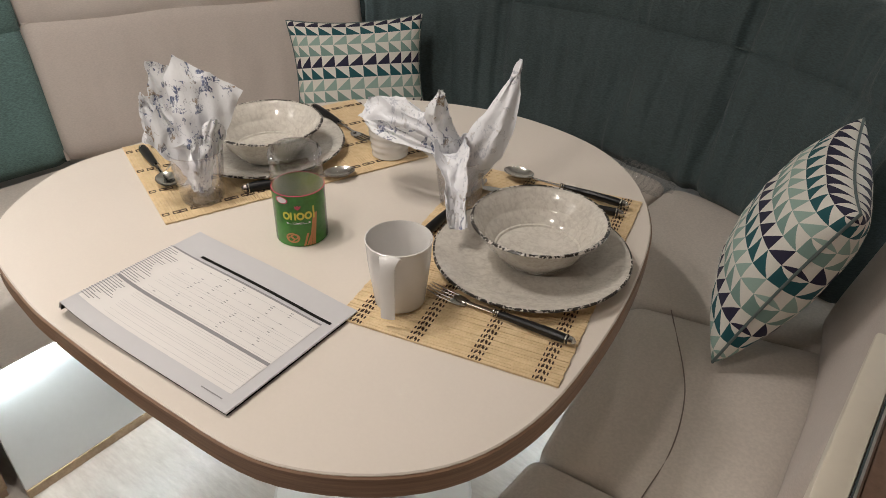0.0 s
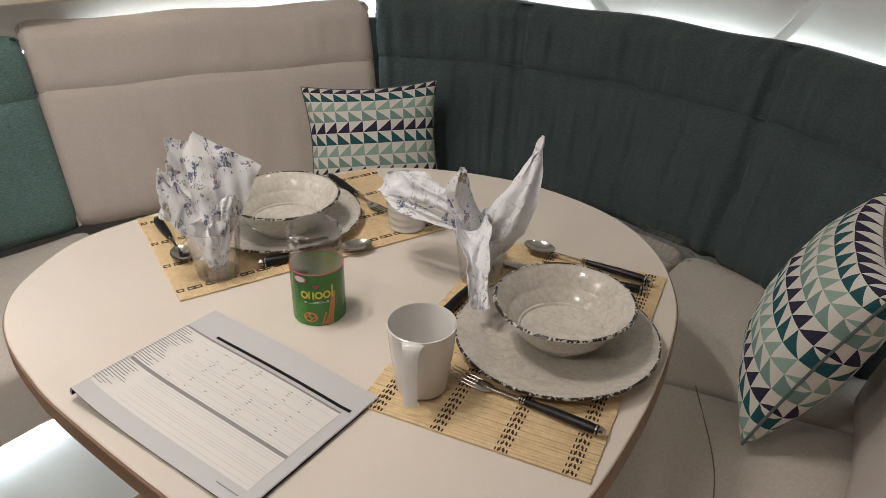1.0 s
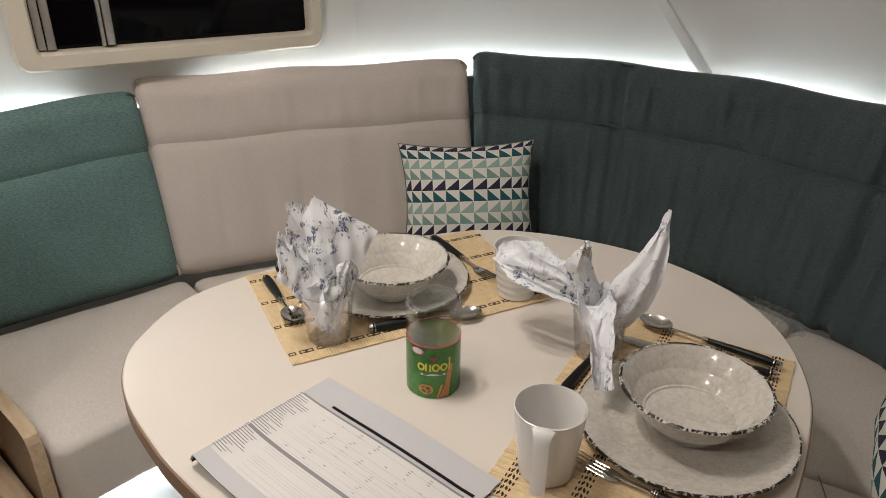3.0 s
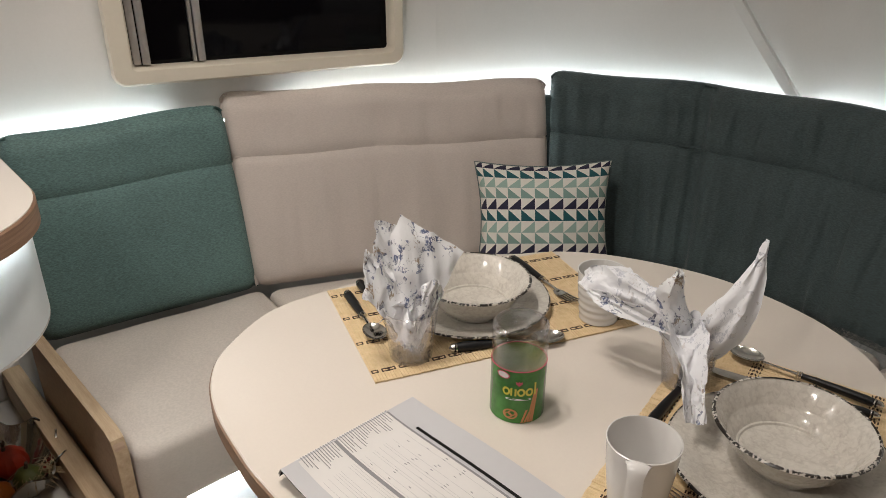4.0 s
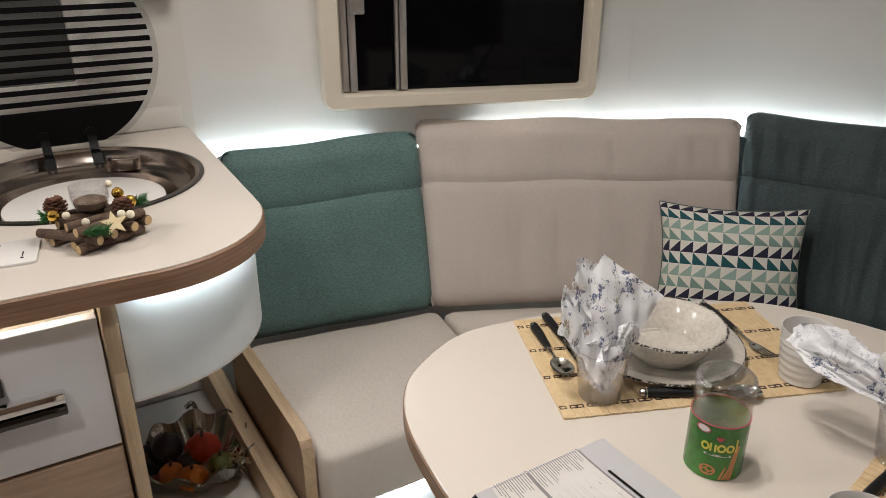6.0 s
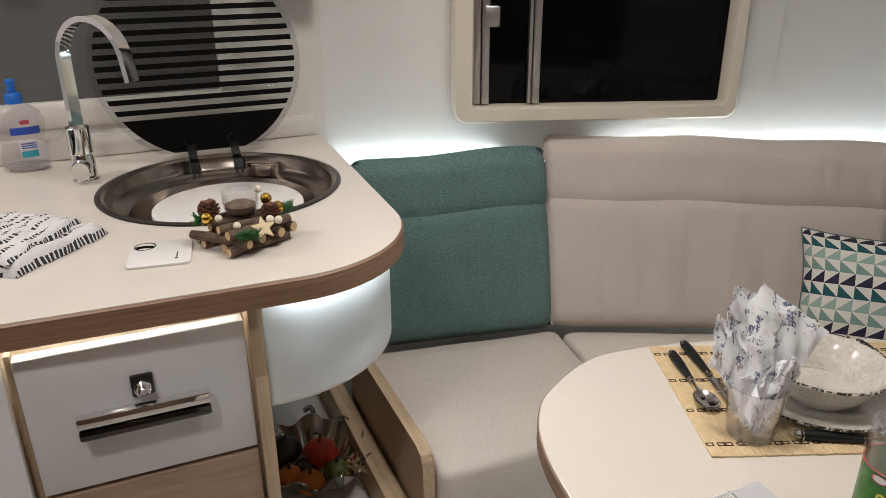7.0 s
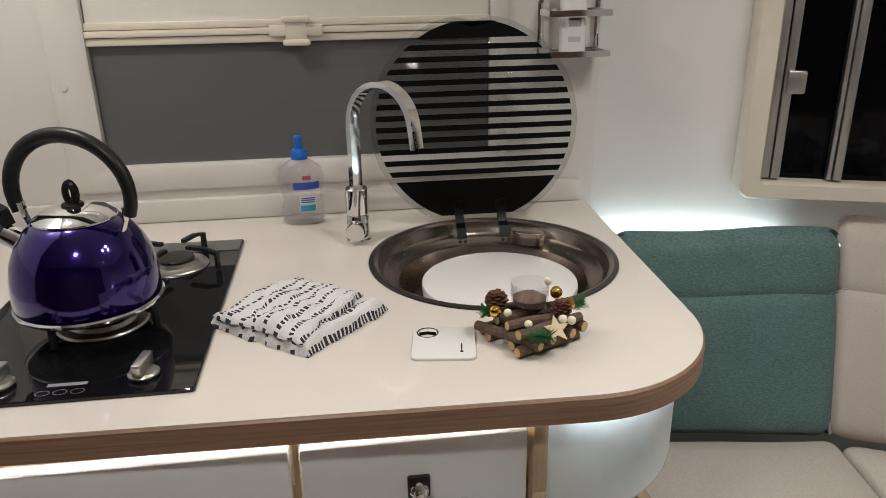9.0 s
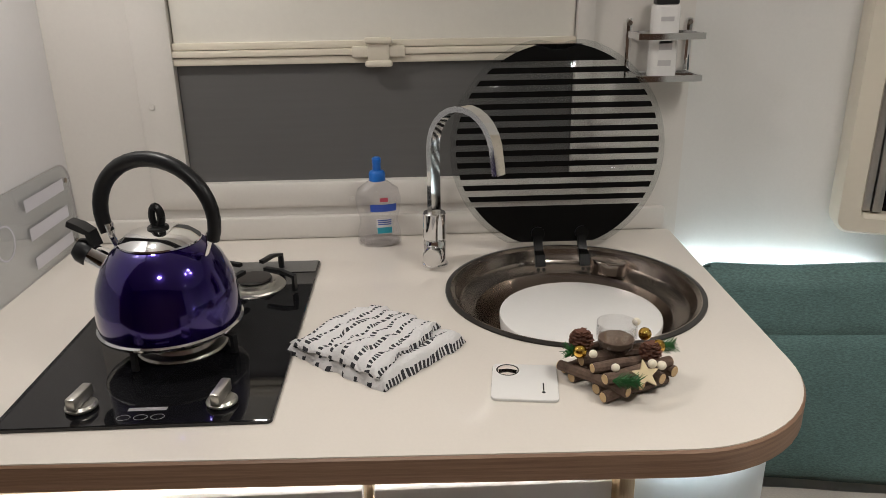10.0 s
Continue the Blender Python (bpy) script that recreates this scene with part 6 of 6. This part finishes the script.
def twig(a, b, r):
    a, b = Vector(a), Vector(b)
    n = 6
    path = [a.lerp(b, i / n) + Vector((rnd.uniform(-1, 1), rnd.uniform(-1, 1), rnd.uniform(-0.4, 0.4))) * 0.0012 for i in range(n + 1)]
    t = part("twig", tube(path, [r * rnd.uniform(0.93, 1.06) for _ in path], 10), "bark", dc, "dark bark twig")
    d = (b - a).normalized()
    for e, s in ((path[0], -1), (path[-1], 1)):
        q = d.to_track_quat("Z", "Y").to_matrix().to_4x4()
        part("cut_end", moved(disc(r * 0.86, -0.0006, 0.0006, 0.0002, 12), Matrix.Translation(e + d * s * 0.0006) @ q), "cut_wood", t, "pale sawn end")


for z, turn, offsets, half in ((0.0080, 115, (-0.050, -0.022, 0.010, 0.040), 0.056), (0.0215, 38, (-0.048, -0.018, 0.016, 0.046), 0.056), (0.0350, 112, (-0.040, -0.012, 0.016, 0.040), 0.050)):
    a = math.radians(turn)
    d, e = Vector((math.cos(a), math.sin(a), 0)), Vector((math.sin(a), -math.cos(a), 0))
    for off in offsets:
        skew = rnd.uniform(-0.16, 0.16)
        dd = (d + e * skew).normalized()
        ln = half * rnd.uniform(0.85, 1.08)
        c = e * off + d * rnd.uniform(-0.006, 0.006) + Vector((0, 0, z + rnd.uniform(-0.0005, 0.002)))
        twig(c - dd * ln, c + dd * ln, rnd.uniform(0.0066, 0.0088))
tg = part("tea_light_glass", lathe([(0, 0), (0.020, 0), (0.024, 0.004), (0.028, 0.022), (0.0275, 0.040), (0.0265, 0.0405), (0.0262, 0.022), (0.022, 0.006), (0, 0.004)], 32), "tea_glass", dc, "small round tea-light glass")
tg.location = (-0.014, 0.002, 0.042)
tg.visible_shadow = False
cn = part("filling", lathe([(0, 0.0045), (0.0215, 0.0065), (0.0240, 0.012), (0.0240, 0.017), (0.016, 0.021), (0, 0.019)], 24, rim_wobble(0.05, 3)), "candle_dark", dc, "dark filling in the glass")
cn.location = (-0.014, 0.002, 0.042)


def pine_cone(at, s):
    bits = [ball(0.011 * s, (0, 0, 0.010 * s), 12)]
    for i in range(46):
        h = i / 45
        a = i * 2.399
        r = 0.015 * s * math.sin(math.pi * (0.18 + 0.74 * h))
        bits.append(moved(box(-0.001, 0.0075 * s, -0.0035 * s, 0.0035 * s, -0.0008, 0.0008, 0), Matrix.Translation((r * math.cos(a) * 0.7, r * math.sin(a) * 0.7, 0.024 * s * h)) @ Matrix.Rotation(a, 4, "Z") @ Matrix.Rotation(-0.5, 4, "Y")))
    c = part("pine_cone", joined(*bits), "cone_brown", dc, "reddish brown pine cone")
    c.location = at


pine_cone((-0.014, -0.046, 0.044), 1.0)
pine_cone((0.012, 0.042, 0.038), 0.9)
for p, r, mt in (((0.006, -0.052, 0.050), 0.0095, "gold"), ((-0.016, 0.042, 0.062), 0.0092, "gold"), ((0.002, 0.056, 0.052), 0.0095, "gold"),
                 ((0.014, -0.036, 0.050), 0.0058, "berry_white"), ((0.046, -0.014, 0.046), 0.0058, "berry_white"), ((0.040, 0.036, 0.047), 0.0062, "berry_white"), ((0.042, 0.048, 0.045), 0.0062, "berry_white"), ((-0.026, 0.032, 0.076), 0.0058, "berry_white")):
    part("bauble" if mt == "gold" else "berry", ball(r, p, 16), mt, dc, "shiny gold bauble" if mt == "gold" else "cream wooden bead")
star = []
for i in range(10):
    a = math.pi / 2 + math.pi * i / 5
    r = 0.0195 if i % 2 == 0 else 0.0085
    star.append(Vector((r * math.cos(a), r * math.sin(a))))
part("star", moved(slab(star, [(0, 0), (0, 0.0035)]), Matrix.Translation((0.056, 0.022, 0.040)) @ pose(0, 0, 0, 0, 0, 96) @ pose(0, 0, 0, 48)), "pale_wood", dc, "pale wooden star")


def fir(at, direction, n=70, length=0.045):
    d = Vector(direction).normalized()
    bits = []
    for i in range(n):
        f = rnd.random()
        a = rnd.uniform(0, 2 * math.pi)
        u = d.orthogonal().normalized()
        v = d.cross(u)
        s = (u * math.cos(a) + v * math.sin(a)) * 0.9 + d * 0.8
        p = d * (f * length)
        bits.append(tube([p, p + s.normalized() * rnd.uniform(0.010, 0.016)], [0.0008, 0.0003], 3))
    c = part("fir_sprig", joined(*bits), "fir_green", dc, "green fir sprig")
    c.location = at


fir((0.060, -0.022, 0.036), (0.15, 1, 0.0), 110, 0.034)
fir((-0.006, -0.050, 0.044), (0.2, -1, 0.25), 110, 0.016)
fir((-0.006, 0.056, 0.046), (0.0, 1, 0.1), 130, 0.022)

# chrome wall rack with a white bottle
rk = thing("wall_rack", (KX + 0.001, 0.300, 1.228), "small two-tier chrome rack on the wall", "rack")
for z in (0.004, 0.078):
    fr_ = [(0.008, -0.056, z), (0.085, -0.056, z), (0.085, 0.058, z), (0.008, 0.058, z), (0.008, -0.056, z)]
    for a, b in zip(fr_, fr_[1:]):
        part("rail", tube([a, b], 0.0055, 4, 0.6, (0, 0, 1), True), "chrome", rk)
for y in (-0.056, 0.058):
    part("upright", box(0.002, 0.010, y - 0.006, y + 0.006, -0.004, 0.106, 0.003), "chrome", rk)
part("tray", box(0.010, 0.084, -0.055, 0.057, 0.0, 0.0025, 0), "chrome", rk)
for y in (-0.056, 0.058):
    part("screw", moved(disc(0.005, 0, 0.002, 0.0008, 16), Matrix.Translation((0.010, y, 0.098)) @ pose(0, 0, 0, 0, 90)), "steel", rk)
wbot = thing("soap_bottle", (KX + 0.046, 0.298, 1.2308), "white cosmetic bottle with black cap standing in the rack", "bottle")
part("body", moved(slab(rpoly([(-0.020, -0.024, 0.012), (0.020, -0.024, 0.012), (0.020, 0.024, 0.012), (-0.020, 0.024, 0.012)], 5), rounded(0, 0.128, 0.004)), Matrix.Identity(4)), "melamine_white", wbot)
part("cap", moved(slab(rpoly([(-0.017, -0.021, 0.009), (0.017, -0.021, 0.009), (0.017, 0.021, 0.009), (-0.017, 0.021, 0.009)], 5), rounded(0.1285, 0.146, 0.003)), Matrix.Identity(4)), "black_plastic", wbot, "black flip cap")
for z, h in ((0.100, 0.008), (0.070, 0.004), (0.062, 0.004), (0.050, 0.016), (0.022, 0.010)):
    part("text_bar", box(0.0200, 0.0204, -0.014, 0.010, z, z + h, 0), "ink_faint", wbot, "grey unreadable print")

# clear splash guard beside the hob
sg = thing("splash_guard", (-1.56, -0.8345, CT + 0.002), "clear acrylic splash guard screwed to the cupboard side", "splash guard")
part("plate", moved(slab(rpoly([(-0.345, 0.0, 0.0), (0.36, 0.0, 0.0), (0.36, 0.168, 0.03), (-0.345, 0.168, 0.04)], 8), [(0.001, -0.0055), (0, -0.005), (0, -0.001)]), pose(0, 0, 0, 90) @ pose(0, 0, 0)), "acrylic", sg).visible_shadow = False
ol = [(p.x, 0.0058, p.y) for p in rpoly([(0.36, 0.002, 0.0), (0.36, 0.168, 0.03), (-0.345, 0.168, 0.04), (-0.345, 0.002, 0.0)], 8)]
part("edge", tube(ol, 0.0016, 6), "clear_edge", sg, "polished edge of the plate")
for z in (0.026, 0.079, 0.130):
    part("sticker_bar", box(-0.315, -0.165, 0.0058, 0.0061, z - 0.011, z + 0.011, 0), "sticker_lilac", sg, "pale lilac bar of unreadable print")
part("sticker_ring", moved(lathe([(0.027, 0.0), (0.030, 0.0003), (0.027, 0.0004)], 36), Matrix.Translation((-0.085, 0.0058, 0.092)) @ pose(0, 0, 0, -90)), "sticker_lilac", sg, "pale printed warning ring")
for x in (-0.325, 0.33):
    for z in (0.015, 0.135):
        part("screw", moved(disc(0.005, 0, 0.003, 0.001, 16), Matrix.Translation((x, 0.0056, z)) @ pose(0, 0, 0, -90)), "steel", sg)

# silver leaf bowl with autumn fruit on the open shelf
SHZ = 0.245
fb = thing("leaf_bowl", (-1.585, 0.215, SHZ), "crumpled silver leaf-shaped bowl on the open shelf", "bowl")


def leafy(a, r, z):
    k = 1 + 0.10 * abs(math.sin(a * 4.5)) + 0.05 * noise.noise(Vector((math.cos(a) * 4, math.sin(a) * 4, 0)))
    return r * k * (0.88 if math.sin(a) > 0.9 else 1), z + (0.012 * math.sin(a * 9) + 0.006 * noise.noise(Vector((a * 5, r * 30, 1)))) * max(0, r - 0.06) * 16


part("body", lathe([(0, 0.003), (0.05, 0.003), (0.078, 0.018), (0.098, 0.046), (0.112, 0.072), (0.114, 0.074), (0.110, 0.075), (0.093, 0.048), (0.072, 0.022), (0.048, 0.007), (0, 0.006)], 90, leafy), "silver_foil", fb)
part("stem", tube(spline([(-0.09, 0.02, 0.045), (-0.125, 0.028, 0.060), (-0.14, 0.024, 0.085), (-0.135, 0.006, 0.082)], 5), 0.006, 8), "silver_foil", fb, "curled silver stem handle")


def fruit(kind, at, r, squash, material, label, ribs=0):
    def wob(a, rr, z):
        return rr * (1 - (0.12 * abs(math.cos(a * ribs / 2)) ** 3 if ribs else 0.0) + 0.03 * noise.noise(Vector((a, z * 40, r * 100)))), z
    k = 10
    p = thing(kind, Vector(at).to_tuple(), label, "fruit", "autumn fruit in the silver bowl")
    part("skin", lathe([(r * math.sin(math.pi * i / k), r * squash * (1 - math.cos(math.pi * i / k))) for i in range(k + 1)], 30, wob), material, p)
    part("stalk", tube([(0, 0, 1.9 * r * squash), (0.002, 0.001, 2.3 * r * squash), (0.005, 0.002, 2.6 * r * squash)], [0.004, 0.003, 0.0035], 7), "bark", p, "dry stalk")


fruit("pumpkin", (-1.520, 0.185, SHZ + 0.022), 0.032, 0.75, "pumpkin", "small ribbed orange pumpkin in a silver bowl", 8)
fruit("pumpkin", (-1.555, 0.150, SHZ + 0.026), 0.026, 0.8, "pumpkin", "small orange pumpkin beside another", 8)
fruit("pumpkin", (-1.590, 0.225, SHZ + 0.024), 0.040, 0.80, "fruit_red", "rough red decorative gourd in a silver bowl", 12)
fruit("gourd", (-1.635, 0.160, SHZ + 0.022), 0.034, 0.9, "fruit_dark", "dark purple gourd in a silver bowl")
fruit("gourd", (-1.530, 0.245, SHZ + 0.024), 0.028, 0.85, "fruit_green", "olive green gourd in a silver bowl", 6)
fruit("gourd", (-1.575, 0.190, SHZ + 0.015), 0.030, 0.8, "fruit_dark", "dark brown seed pod in a silver bowl", 9)
st = thing("straw_bow", (-1.52, 0.27, SHZ + 0.05), "tuft of pale raffia straw on the bowl", "raffia")
bits = []
for i in range(60):
    a = rnd.uniform(0, 6.28)
    p = Vector((rnd.uniform(-0.02, 0.02), rnd.uniform(-0.03, 0.02), 0))
    bits.append(tube(spline([p, p + Vector((0.02 * math.cos(a), 0.02 * math.sin(a), 0.012)), p + Vector((0.045 * math.cos(a + 0.4), 0.045 * math.sin(a + 0.4), rnd.uniform(-0.012, 0.01)))], 3), 0.0007, 3))
s_ = part("straw_tuft", joined(*bits), "straw", st)
s_["kind"] = "stuff"
